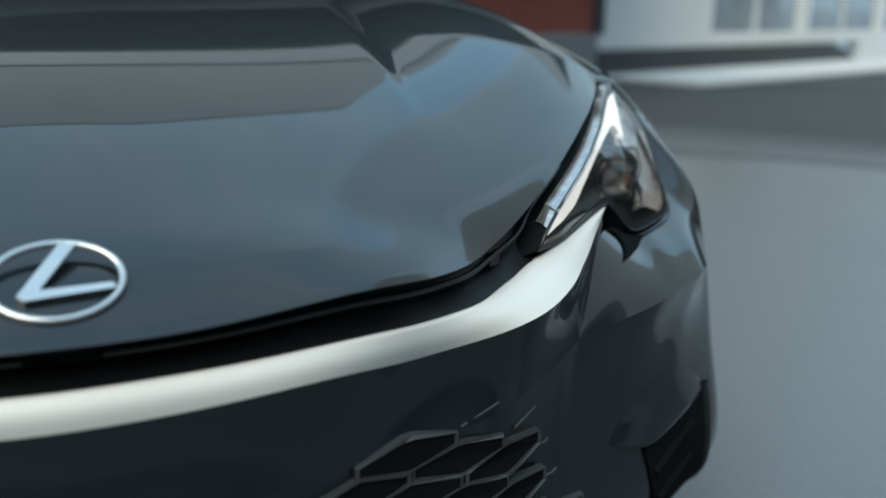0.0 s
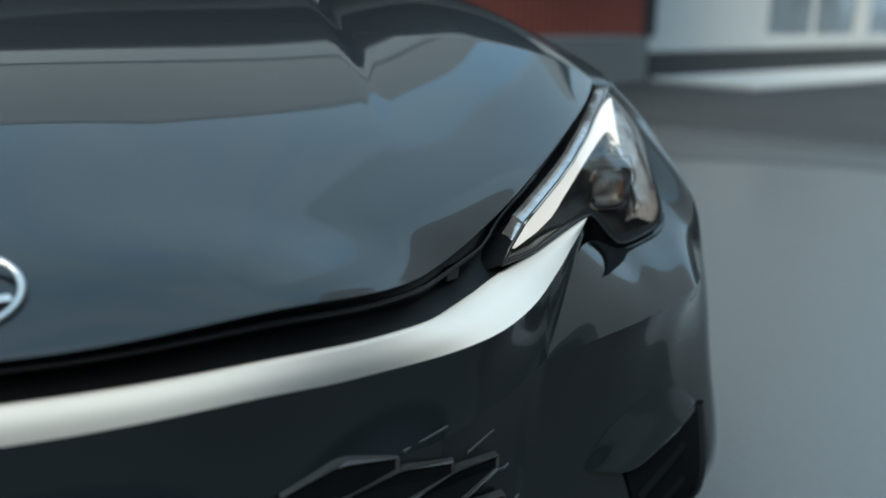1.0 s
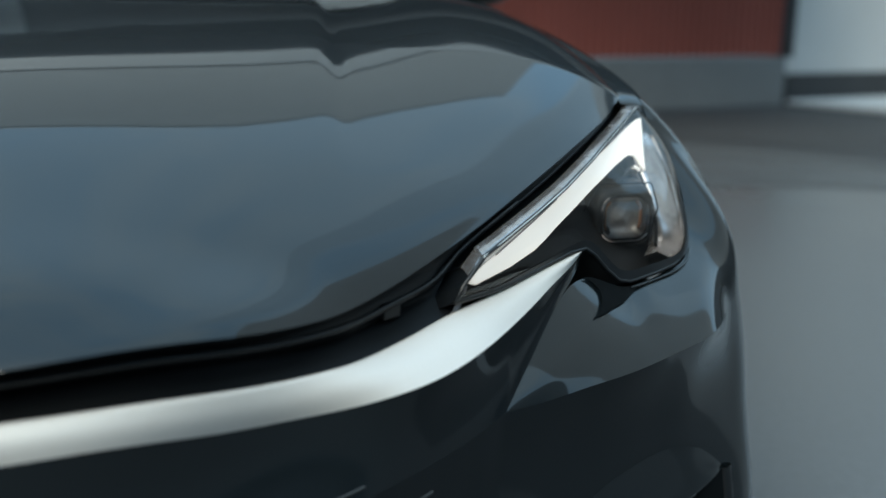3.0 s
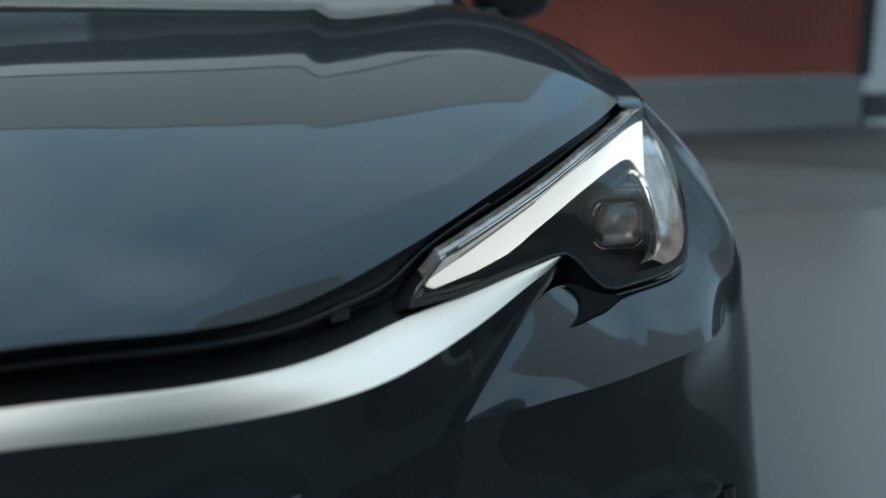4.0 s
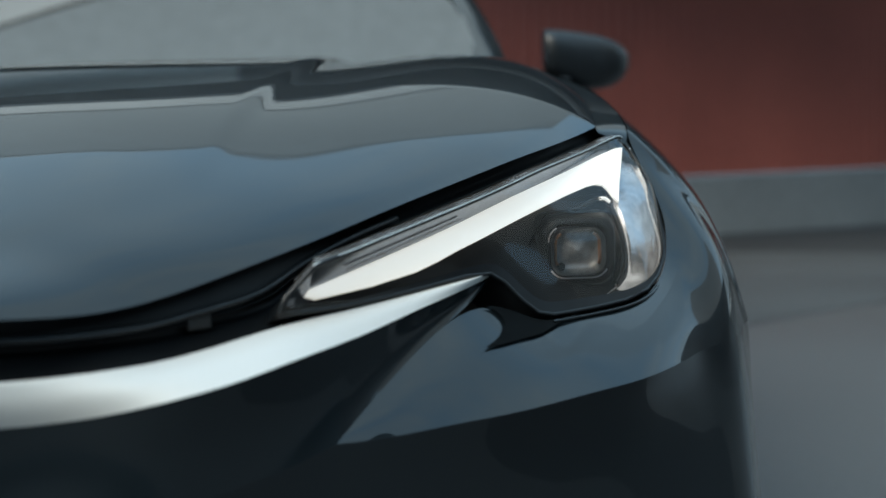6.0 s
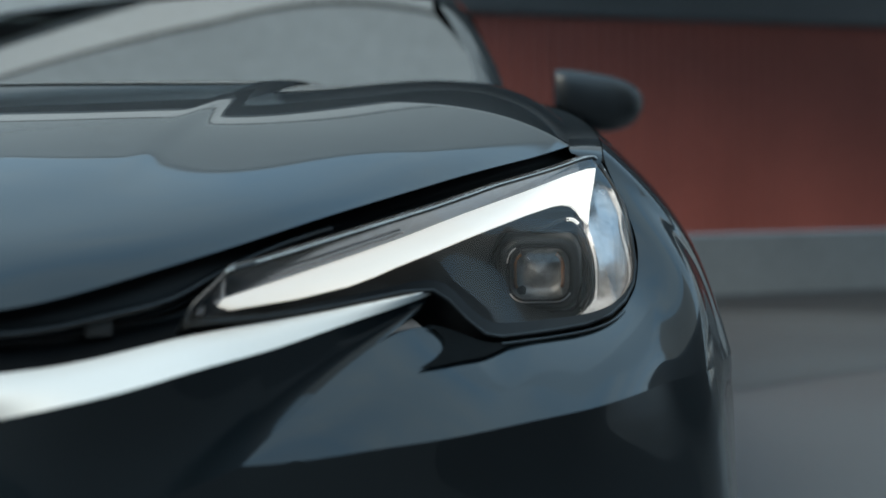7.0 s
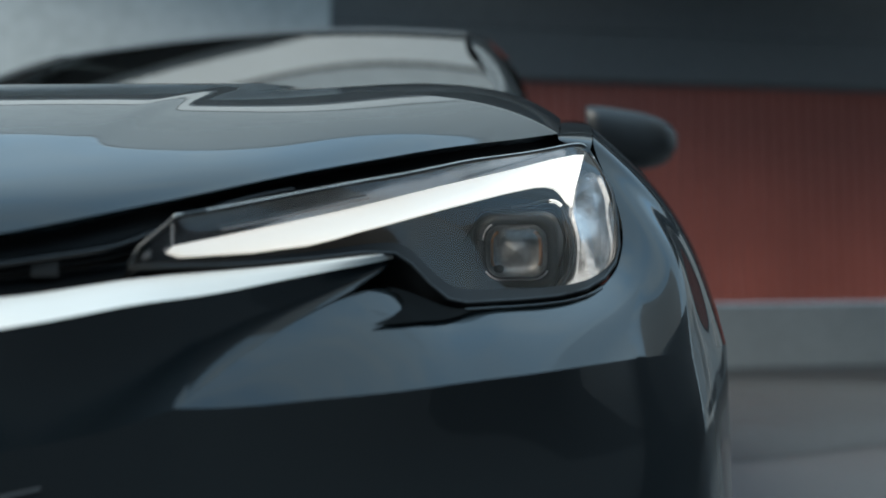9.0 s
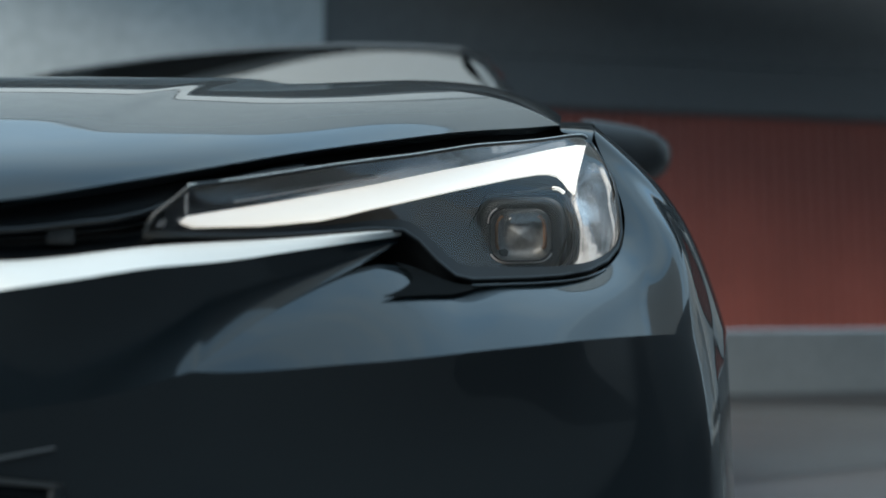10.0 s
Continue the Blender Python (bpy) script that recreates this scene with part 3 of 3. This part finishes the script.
def grille():
    """Honeycomb of wide flat cells between short upright bars, running out in loose ridges beside it."""
    px, pz = .111, .0225
    back_bm, bars = bmesh.new(), bmesh.new()
    outline = [(-.0555, -.0068), (-.0055, -.0182), (.0055, -.0182), (.0555, -.0068), (.0555, .0068), (.0055, .0182), (-.0055, .0182), (-.0555, .0068)]

    def spot(x, z, lift):
        return x, face_y(x, z) - lift, z

    for r in range(-1, 10):
        for k in range(-5, 5):
            x = (k + .5 + (0.5 if r % 2 else 0.0)) * px * (1 + .012 * r)
            z = .604 - r * pz
            if abs(x) > .355 + .022 * r or (r < 0) or (r == 0 and abs(x) < .25) or (r == 1 and abs(x) < .2) or (r == 2 and abs(x) < .1):
                continue

            def place(sx, sz, lift):
                return [bars.verts.new(spot(x + u * sx, z + v * sz, lift)) for u, v in outline]

            o, i2 = place(1.0, 1.0, .0105), place(.935, .82, .0105)
            o0, i0 = place(1.0, 1.0, -.002), place(.91, .78, .000)
            for j in range(8):
                q = (j + 1) % 8
                bars.faces.new((o[j], o[q], i2[q], i2[j]))
                bars.faces.new((o0[j], o[j], o[q], o0[q])[::-1])
                bars.faces.new((i2[j], i2[q], i0[q], i0[j]))
            # black sheet just under the bars paints the depth of the cell
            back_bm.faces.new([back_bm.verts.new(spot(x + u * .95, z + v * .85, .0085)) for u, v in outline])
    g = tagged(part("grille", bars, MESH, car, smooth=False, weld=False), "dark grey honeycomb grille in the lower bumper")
    part("grille_opening_shade", back_bm, HOLE, g, "flat black sheets painting the shade in the honeycomb's openings", smooth=False, weld=False)
    for sign in (1, -1):
        for (x0, z0), (x1, z1) in (((.338, .612), (.386, .6215)), ((.412, .584), (.449, .5905)), ((.436, .541), (.470, .547)), ((.452, .498), (.486, .506))):
            path = [spot(sign * (x0 + (x1 - x0) * q), z0 + (z1 - z0) * q, .0035) for q in np.linspace(0, 1, 6)]
            part("grille_ridge", ring_sweep(path, .0017, 6, closed=False), MESH, g, "loose ridge beside the honeycomb")


grille()


SKIN = sheet([ra, rb, rc, rd, re], 140)


def on_skin(x, z, lift=0.0):
    """A point on the lower bumper at x, z, lifted off it."""
    d = (SKIN[..., 0] - x) ** 2 + (SKIN[..., 2] - z) ** 2
    k, i = np.unravel_index(np.argmin(d), d.shape)
    k, i = min(max(k, 1), SKIN.shape[0] - 2), min(max(i, 1), SKIN.shape[1] - 2)
    n = np.cross(SKIN[k, i + 1] - SKIN[k, i - 1], SKIN[k + 1, i] - SKIN[k - 1, i])
    n = n / np.linalg.norm(n)
    n = n if n[1] < 0 else -n
    p = SKIN[k, i]
    y = p[1] - (n[0] * (x - p[0]) + n[2] * (z - p[2])) / n[1]
    return np.array([x, y, z]) + n * lift


def side_intake(side):
    """Black sheet painted as a shaded opening behind a raised blade, with slats and an upright outer fin."""
    zs = np.linspace(0, 1, 12)
    left = [(.672 + .055 * q, .454 - .14 * q) for q in zs]
    right = [(.850 + .014 * q, .470 - .17 * q) for q in zs]
    hole = [[on_skin(a[0] + (b[0] - a[0]) * q, a[1] + (b[1] - a[1]) * q, .003) for q in np.linspace(0, 1, 12)] for a, b in zip(left, right)]
    it = half("side_intake", hole, HOLE, side, car, "side air intake in the bumper corner, its shade painted on a black sheet")
    fin = [[on_skin(x + dx, z, h) for dx, h in ((-.007, .001), (-.006, .005), (-.002, .007), (.004, .007), (.008, .005), (.010, .0))] for x, z in right]
    half("intake_fin", fin, BLACK, side, it, "upright black outer fin")
    for q0 in (.42, .74):
        rows = []
        for q in np.linspace(.06, .9, 10):
            x, z = .668 + .06 * q0 + (.815 - .668 - .06 * q0) * q, .462 - .15 * q0 + .035 * q
            rows.append([on_skin(x, z + dz, h) for dz, h in ((-.007, .003), (-.005, .008), (.002, .009), (.006, .003))])
        half("intake_slat", rows, HOLE, side, it)
    up = spline([(.600, .483), (.640, .512), (.692, .525), (.750, .527), (.800, .510), (.845, .474)], 26)
    low = spline([(.600, .481), (.640, .462), (.676, .452), (.735, .456), (.795, .463), (.845, .470)], 26)
    blade = [[on_skin(*(u * (1 - q) + l * q), .0004 + .012 * math.sin(math.pi * .5 * q) ** 1.5 * math.sin(math.pi * k / 25) ** .5 if q < 1 else .0004)
              for q in (0, .2, .4, .6, .8, .93, .99, 1.0)] for k, (u, l) in enumerate(zip(up, low))]
    half("intake_blade", blade, PAINT, side, it, "raised dark grey blade over the intake")


for side in (1, -1):
    side_intake(side)

# headlight, in its own frame: u along the lamp, v up, w outwards
LF = Matrix(((.631, -.499, .594, .501), (.7376, .1488, -.659, .026), (.2403, .8537, .462, .754), (0, 0, 0, 1)))
LAMP_LOW = [(.478, .004, .741), (.515, .029, .742), (.540, .050, .743), (.590, .094, .7485), (.640, .134, .7550), (.664, .146, .742), (.690, .150, .716), (.715, .160, .7115), (.755, .186, .7135),
            (.800, .224, .720), (.827, .275, .738), (.837, .315, .766), (.834, .352, .808)]
LAMP_TOP = [(.487, .006, .757), (.5075, .0185, .7775), (.519, .031, .7820), (.600, .118, .8090), (.645, .174, .8245), (.662, .196, .831), (.680, .219, .838), (.700, .247, .846), (.730, .291, .856),
            (.765, .342, .8685), (.795, .386, .880), (.808, .398, .873), (.822, .380, .845)]


def lamp_shell(push=0.0, bulge=.014, n=60, nv=14):
    a, b = stations(LAMP_LOW, n), stations(LAMP_TOP, n)
    w = np.array([.594, -.659, .462])
    gap = np.sqrt(((a - b) ** 2).sum(1))[:, None]
    mid = (a + b) / 2 + w * np.minimum(gap / .16, 1) * bulge
    g = sheet([a, mid, b], nv)
    return g + w * push


def headlight(side):
    flip = Matrix.Diagonal((side, 1, 1, 1))
    root = tagged(part("headlight", grid_bm(lamp_shell(-.052, -.004)), BEZEL, car), "slim headlight with a lit white daytime light")
    root.data.transform(flip)

    def add(name, bm, mat, label="", smooth=True, thick=0.0):
        bm.transform(flip)
        return part(name, bm, mat, root, label, smooth, thick=thick)

    # rim that joins cover and housing
    sh0, sh1 = lamp_shell(0.0), lamp_shell(-.052, -.004)
    loop0 = np.concatenate([sh0[0], sh0[1:-1, -1], sh0[-1][::-1], sh0[1:-1, 0][::-1]])
    loop1 = np.concatenate([sh1[0], sh1[1:-1, -1], sh1[-1][::-1], sh1[1:-1, 0][::-1]])
    add("lamp_rim", grid_bm([loop0, loop1], closed=True), BLACK)
    cover = add("lamp_cover", grid_bm(lamp_shell(0.0)), CLEAR, "clear glossy lamp cover")
    cover.visible_shadow = False
    add("seal", ring_sweep(loop0[::3], .0022, 6), BLACK, "black rubber seal")
    # lit bar, bent down at its outer end
    bar = [(-.0018, .0011), (.006, .0053), (.0182, .0064), (.060, .0062), (.1298, .0053), (.2206, .0033), (.2889, .0027), (.365, .0025), (.4331, .0035),
           (.4678, .0026), (.4814, .0), (.4611, -.0176), (.4403, -.035), (.4203, -.054), (.4172, -.0456), (.4166, -.0372), (.4125, -.0291), (.4029, -.0245),
           (.3879, -.0222), (.3487, -.0208), (.274, -.0207), (.2058, -.0216), (.1684, -.0217), (.1437, -.0226), (.1153, -.0222), (.0648, -.0162), (.0062, -.005)]
    add("daytime_light", prism(bar, -.006, -.0035, LF), DRL, "lit white daytime light bar", smooth=False)
    # bright reflector above the bar, and a silver one round the outer end
    top_edge = lamp_shell(-.003, n=60, nv=14)[-1, 1:56]
    bar_top = [LF.inverted() @ Vector(p) for p in top_edge]
    bar_top = np.array([tuple(LF @ Vector((p.x, -.004, -.0135))) for p in bar_top])
    add("upper_reflector", grid_bm(sheet([top_edge, (top_edge + bar_top) / 2 + np.array([-.002, .0025, -.002]), bar_top], 8)), SMOKE)
    # warm glint on the reflector, put in as a pale coloured rod
    glint = ((top_edge + bar_top) / 2)[10:17] + np.array([.0015, -.0015, .001])
    add("reflector_line", ring_sweep(glint, .0009, 6, closed=False), TIP, "thin warm rod painting a glint on the upper reflector")
    ledge = lamp_shell(0.0, n=60, nv=14)[-1, 1:57]
    add("lamp_ledge", grid_bm(sheet([ledge, ledge + np.array([-.002, .011, .0035]), ledge + np.array([-.004, .021, .0045])], 6)), REFLECTOR, "bright ledge along the top of the lamp")
    # highlight along the ledge, painted as a pale rod
    add("lamp_top_glint", ring_sweep(ledge[4:] + np.array([.0005, -.001, .001]), .0008, 6, closed=False), EDGE, "thin pale rod painting the highlight along the lamp's top")
    inner = spline([(.4830, .003), (.4640, -.0145), (.4420, -.0335), (.4215, -.0545), (.4060, -.0830), (.3850, -.1075), (.3640, -.1250), (.3300, -.1330)], 30)
    rim_pts = [LF.inverted() @ Vector(p) for p in np.concatenate([sh0[::-1, -1], sh0[0, ::-1][1:16]])]
    outer = spline([(p.x, p.y) for p in rim_pts[::2]], 30)
    flat = np.array([tuple(LF.inverted() @ Vector(p)) for p in sh0.reshape(-1, 3)])
    terms = lambda u, v: np.stack([np.ones_like(u), u, v, u * u, u * v, v * v, u ** 3, u * u * v, u * v * v, v ** 3], -1)
    fit = np.linalg.lstsq(terms(flat[:, 0], flat[:, 1]), flat[:, 2], rcond=None)[0]

    def inside(u, v, depth):
        return LF @ Vector((u, v, float(terms(np.array(u), np.array(v)) @ fit) - depth))

    rows = [[inside(u, v, .046) for u, v in inner]]
    for k, q in enumerate(np.linspace(0, .96, 9)):
        rows.append([inside(*(a * (1 - q) + b * q), .027 - .020 * q + .0020 * (k % 2)) for a, b in zip(inner, outer)])
    add("side_reflector", grid_bm(rows), REFLECTOR, "silver ribbed outer reflector")
    # wide black border along the lower edge of the cover
    widths = np.interp(np.linspace(0, 1, 60), [0, .15, .377, .432, .542, .633, .771, .954, 1], [.003, .004, .009, .011, .012, .011, .009, .006, .005])
    gaps = np.sqrt(((sh0[0] - sh0[-1]) ** 2).sum(1))
    fine = lamp_shell(.0010, n=60, nv=80)
    border = []
    for q in np.linspace(0, 1, 5):
        at = np.clip(widths / gaps * q * 79, 0, 30)
        k = at.astype(int)
        f = (at - k)[:, None]
        c = np.arange(60)
        border.append(fine[k, c] * (1 - f) + fine[k + 1, c] * f)
    add("lamp_border", grid_bm(border), BLACK, "black border along the lower edge")
    tip = lamp_shell(-.004, n=80, nv=12)[4:8, 1:3]
    lip = stations(LAMP_LOW, 90)[49:72] + np.array([.002, -.004, -.0055])
    add("lamp_lip", ring_sweep(lip, .0016, 8, closed=False), PAINT, "thin rounded paint edge under the lamp")
    add("side_marker", grid_bm(tip), TIP, "small clear marker at the lamp's tip")
    # square projector with rounded corners, facing ahead
    P = Matrix.Translation((.7400, .262, .7600)) @ pose(0, 0, 0, 90, 0, 6)

    def rounded(w, h, r, k=6):
        pts = []
        for cx, cy, a0 in ((w - r, h - r, 0), (-w + r, h - r, 90), (-w + r, -h + r, 180), (w - r, -h + r, 270)):
            pts += [(cx + r * math.cos(radians(a0 + 90 * i / k)), cy + r * math.sin(radians(a0 + 90 * i / k))) for i in range(k + 1)]
        return pts

    # dark surround that flares back into the housing, with a six-sided step round it
    hexa = [(.044, .010), (.034, .037), (-.030, .037), (-.047, .008), (-.038, -.034), (.032, -.034)]
    hexa = [(u + .004 * math.cos(a), v + .004 * math.sin(a)) for u, v in hexa for a in (math.atan2(v, u) - .5, math.atan2(v, u) + .5)]
    turn = rounded(.0385, .0345, .020)
    rows = [[P @ Vector((u, v, w)) for u, v in o] for o, w in ((rounded(.047, .042, .023), -.040), (rounded(.042, .038, .022), -.014), (turn, -.003), (rounded(.035, .031, .0185), -.0005), (rounded(.0305, .0265, .0160), -.0005), (rounded(.0300, .0260, .0158), -.02))]
    proj = add("projector", grid_bm(rows, closed=True), BEZEL, "dark projector unit")
    step = ring_sweep([P @ Vector((u, v, -.008)) for u, v in hexa], .0010, 6)
    step.transform(flip)
    part("projector_frame", step, SLOT, proj, "thin six-sided frame round the projector")
    rows = []
    for s, w in ((1.0, .000), (.98, .004), (.90, .0095), (.74, .0145), (.5, .0180), (.25, .0198), (.02, .0205)):
        rows.append([P @ Vector((u * s, v * s, w)) for u, v in rounded(.0302, .0262, .0165)])
    lens_bm = grid_bm(rows, closed=True)
    lens_bm.transform(flip)
    part("projector_lens", lens_bm, LENS, proj, "clear square projector lens")
    bowl = grid_bm([[P @ Vector((u * q, v * q, w)) for u, v in rounded(.0292, .0252, .0155)] for q, w in ((1.0, -.001), (.82, -.010), (.62, -.016), (.40, -.014), (.15, -.010), (.002, -.009))], closed=True)
    bowl.transform(flip)
    part("projector_bowl", bowl, BOWL, proj)
    loop = rounded(.0318, .0278, .0172)
    # pale arcs paint the bright glints on the projector's rim
    for name, mat, pick, r, label in (("projector_glint", TIP, range(16, 26), .0009, "pale lower arc painting the glint on the projector rim"), ("projector_glint", TIP, range(9, 14), .0007, ""),
                                      ("amber_ring", AMBER, range(-3, 5), .0022, "amber arc inside the lens"), ("amber_ring", AMBER, range(9, 17), .0018, "")):
        q, w = (.74, -.006) if mat == AMBER else (1.0, .0016)
        arc = ring_sweep([P @ Vector((loop[k][0] * q, loop[k][1] * q, w)) for k in pick], r, 6, closed=False)
        bmesh.ops.remove_doubles(arc, verts=arc.verts, dist=1e-5)
        bmesh.ops.holes_fill(arc, edges=arc.edges, sides=8)
        arc.transform(flip)
        part(name, arc, mat, proj, label)
    # stepped frame of the chamber with a bright light-pipe end at its corner
    frame_line = spline([(.352, -.036), (.385, -.0375), (.412, -.0380), (.4215, -.0460), (.4175, -.0610), (.4040, -.0850), (.3800, -.1120), (.3500, -.1260)], 40)
    add("bezel_frame", ring_sweep([inside(u - .010, v - .002, .031) for u, v in frame_line], .0022, 8, closed=False), BEZEL, "raised rounded frame round the projector")
    add("light_pipe_end", ring_sweep([inside(u, v, .028) for u, v in spline([(.399, -.0405), (.4065, -.0430), (.4100, -.0490)], 8)], .0020, 6, closed=False), DRL)
    return root


for side in (1, -1):
    headlight(side)


def notch(side):
    """Recess under the lamp, from the strip's end to the lamp's lower corner, its shade painted as a black sheet on the
    bumper corner.
    """
    g = FENDER[0]

    def on(st, v):
        c, r = st / 16 * 109, v * 21
        i, k = min(int(c), 108), min(int(r), 20)
        a, b = c - i, r - k
        p = g[k, i] * (1 - a) * (1 - b) + g[k, i + 1] * a * (1 - b) + g[k + 1, i] * (1 - a) * b + g[k + 1, i + 1] * a * b
        n = np.cross(g[k, i + 1] - g[k, i], g[k + 1, i] - g[k, i])
        n = n / np.linalg.norm(n)
        return p + n * .003 * (1 if n[1] < 0 else -1)

    left = spline([(3.80, 0.0), (4.02, .07), (4.13, .16), (4.03, .265), (3.85, .35), (3.60, .412)], 16)
    low = spline([(6.20, 0.0), (5.43, .09), (4.84, .24), (4.42, .33), (4.06, .395), (3.62, .42)], 16)
    grid = [[on(*(left[k] * (1 - t) + low[k] * t)) for k in range(16)] for t in np.linspace(0, 1, 14)]
    half("notch_shade", grid, HOLE, side, car, "black sheet painting the shaded notch below the headlight")


for side in (1, -1):
    notch(side)


# door mirror
def door_mirror(side):
    root = tagged(new("door_mirror"), "dark grey door mirror on a short stalk")
    root.parent = car
    shape = [(.776, 1.085, 1.176, .85), (.782, 1.066, 1.180, .95), (.815, 1.046, 1.179, 1.0), (.865, 1.030, 1.173, 1.0), (.915, 1.030, 1.165, .97),
             (.955, 1.040, 1.153, .88), (.982, 1.058, 1.138, .68), (.996, 1.082, 1.120, .35), (.999, 1.098, 1.106, .1)]
    rows = []
    for x, z0, z1, d in shape:
        ring = []
        for a in np.linspace(0, 2 * math.pi, 36, endpoint=False):
            ca, sa = math.cos(a), math.sin(a)
            q = .58
            ring.append(Vector((x, 1.72 + .35 * (x - .78) + (.10 if ca < 0 else .04) * d * abs(ca) ** q * (1 if ca > 0 else -1), (z0 + z1) / 2 + (z1 - z0) / 2 * abs(sa) ** q * (1 if sa > 0 else -1))))
        rows.append(ring)
    bm = grid_bm(rows, closed=True)
    bm.faces.new([v for v in bm.verts][:36])
    bm.transform(Matrix.Diagonal((side, 1, 1, 1)))
    part("mirror_housing", bm, BLACK, root, "dark grey mirror housing")
    st = box_bm((.70, 1.64, 1.010), (.84, 1.74, 1.060), .014)
    st.transform(Matrix.Diagonal((side, 1, 1, 1)))
    part("mirror_stalk", st, BLACK, root)
    gl = box_bm((.800, 1.800, 1.060), (.955, 1.806, 1.150), .002)
    gl.transform(Matrix.Diagonal((side, 1, 1, 1)))
    part("mirror_glass", gl, CHROME, root)


for side in (1, -1):
    door_mirror(side)


# glasshouse: windscreen, pillars, roof and side windows
def cabin():
    def both(name, grid, mat, label=""):
        bm = grid_bm(grid)
        grid_bm(mirrored(grid) * np.array([1.38, 1, 1]), bm, flip=True)
        return part(name, bm, mat, car, label)

    def half(name, grid, mat, side, parent, label=""):
        return part(name, grid_bm(grid if side > 0 else mirrored(grid) * np.array([1.0 + .38 * min(1, max(0, (np.mean(grid[..., 2]) - .9) / .15)), 1, 1]), flip=side < 0), mat, parent, label)

    def bow(w, y, z, crown, fore, n=24):
        x = np.linspace(0, w, n)
        s = (x / w)
        return np.stack([x, y + fore * s ** 2, z + crown * (1 - s ** 2)], 1)

    low, mid, top = bow(.640, .97, 1.012, .018, .09), bow(.572, 1.38, 1.215, .026, .045), bow(.482, 1.74, 1.393, .034, .005)
    ws = both("windscreen", sheet([low, mid, top], 14), TINTED, "curved windscreen reflecting the bright sky")
    ws.visible_shadow = False
    glass_rows = sheet([low, mid, top], 60) + np.array([0, -.003, .004])
    wide = np.array([1.38, 1, 1])
    band = grid_bm(glass_rows[55:60])
    grid_bm(mirrored(glass_rows[55:60]) * wide, band, flip=True)
    grid_bm(mirrored(glass_rows[0:56, 21:24]) * wide, band, flip=True)
    part("windscreen_border", band, BLACK, car, "black band round the windscreen's edge")
    r0, r1, r2, r3 = top + np.array([0, .01, .004]), bow(.53, 2.3, 1.45, .06, .03), bow(.53, 3.1, 1.43, .06, 0), bow(.50, 3.75, 1.33, .05, 0)
    both("roof", sheet([r0, r1, r2, r3], 24), PAINT, "dark grey roof")
    both("cowl", sheet([bow(.66, 1.03, 1.000, .015, .05), bow(.64, .96, .996, .02, .11)], 3), MATT, "black plastic cowl below the windscreen")
    for side in (1, -1):
        inner = stations([tuple(low[-1]), tuple(mid[-1]), tuple(top[-1]), (.495, 2.25, 1.462)], 40) + np.array([-.010, 0, .006])
        outer = inner + np.stack([np.linspace(.062, .045, 40), np.linspace(.020, .060, 40), np.full(40, -.010)], 1)
        ridge = (outer + inner) / 2 + np.array([.001, -.001, .002])
        half("pillar", sheet([outer, ridge, inner], 8), PAINT, side, car, "dark grey windscreen pillar")
        belt = stations([(.695, 1.08, 1.020), (.695, 1.5, 1.022), (.70, 2.2, 1.04), (.70, 3.0, 1.06), (.62, 3.75, 1.08)], 40)
        rail = stations([(.672, 1.12, 1.05), (.572, 1.48, 1.240), (.500, 1.95, 1.41), (.53, 3.0, 1.45), (.49, 3.75, 1.32)], 40)
        half("side_window", sheet([belt, rail], 8), TINTED, side, car, "tinted side windows")
        sill = stations([(.945, 1.05, .66), (.93, 1.5, .66), (.925, 2.2, .66), (.93, 3.0, .68), (.80, 3.92, .70)], 40)
        shoulder = stations([(.85, 1.08, .94), (.90, 1.5, .93), (.905, 2.2, .93), (.91, 3.0, .95), (.76, 3.85, .96)], 40)
        low_s = stations([(.90, 1.05, .28), (.88, 1.5, .26), (.88, 2.2, .26), (.90, 3.0, .28), (.78, 3.95, .32)], 40)
        half("body_side", sheet([belt, shoulder, sill, low_s], 24), PAINT, side, car, "dark grey doors and rear fender")
    both("tailgate", sheet([bow(.50, 3.75, 1.33, .05, 0), bow(.72, 3.86, 1.06, .02, -.06), bow(.80, 3.98, .70, 0, -.06), bow(.78, 4.0, .32, 0, -.06)], 20), PAINT, "dark grey tailgate")
    both("underbody", sheet([np.stack([np.linspace(0, .62, 10), np.full(10, .1), np.full(10, .22)], 1), np.stack([np.linspace(0, .80, 10), np.full(10, 3.9), np.full(10, .28)], 1)], 6), MATT)
    both("dashboard", sheet([bow(.60, 1.05, .98, .01, .1), bow(.60, 1.5, .99, .01, .05), bow(.6, 1.6, .6, 0, 0)], 8), CABIN, "dark dashboard behind the windscreen")


cabin()


def wheel(x, y):
    root = new("wheel")
    root.parent = car
    prof = [(.215, -.10), (.30, -.105), (.325, -.085), (.332, 0), (.325, .085), (.30, .105), (.215, .10)]
    bm = grid_bm([[(x + w, y + r * math.cos(a), .333 + r * math.sin(a)) for a in np.linspace(0, 2 * math.pi, 40, endpoint=False)] for r, w in prof], closed=True)
    part("tyre", bm, RUBBER, root)
    s = 1 if x > 0 else -1
    bm = grid_bm([[(x + s * w, y + r * math.cos(a), .333 + r * math.sin(a)) for a in np.linspace(0, 2 * math.pi, 40, endpoint=False)] for r, w in ((.225, .09), (.21, .085), (.19, .06), (.07, .07), (.04, .085), (.001, .088))], closed=True)
    part("rim", bm, ALLOY, root)


for x in (.80, -.80):
    for y in (.70, 3.22):
        wheel(x, y)
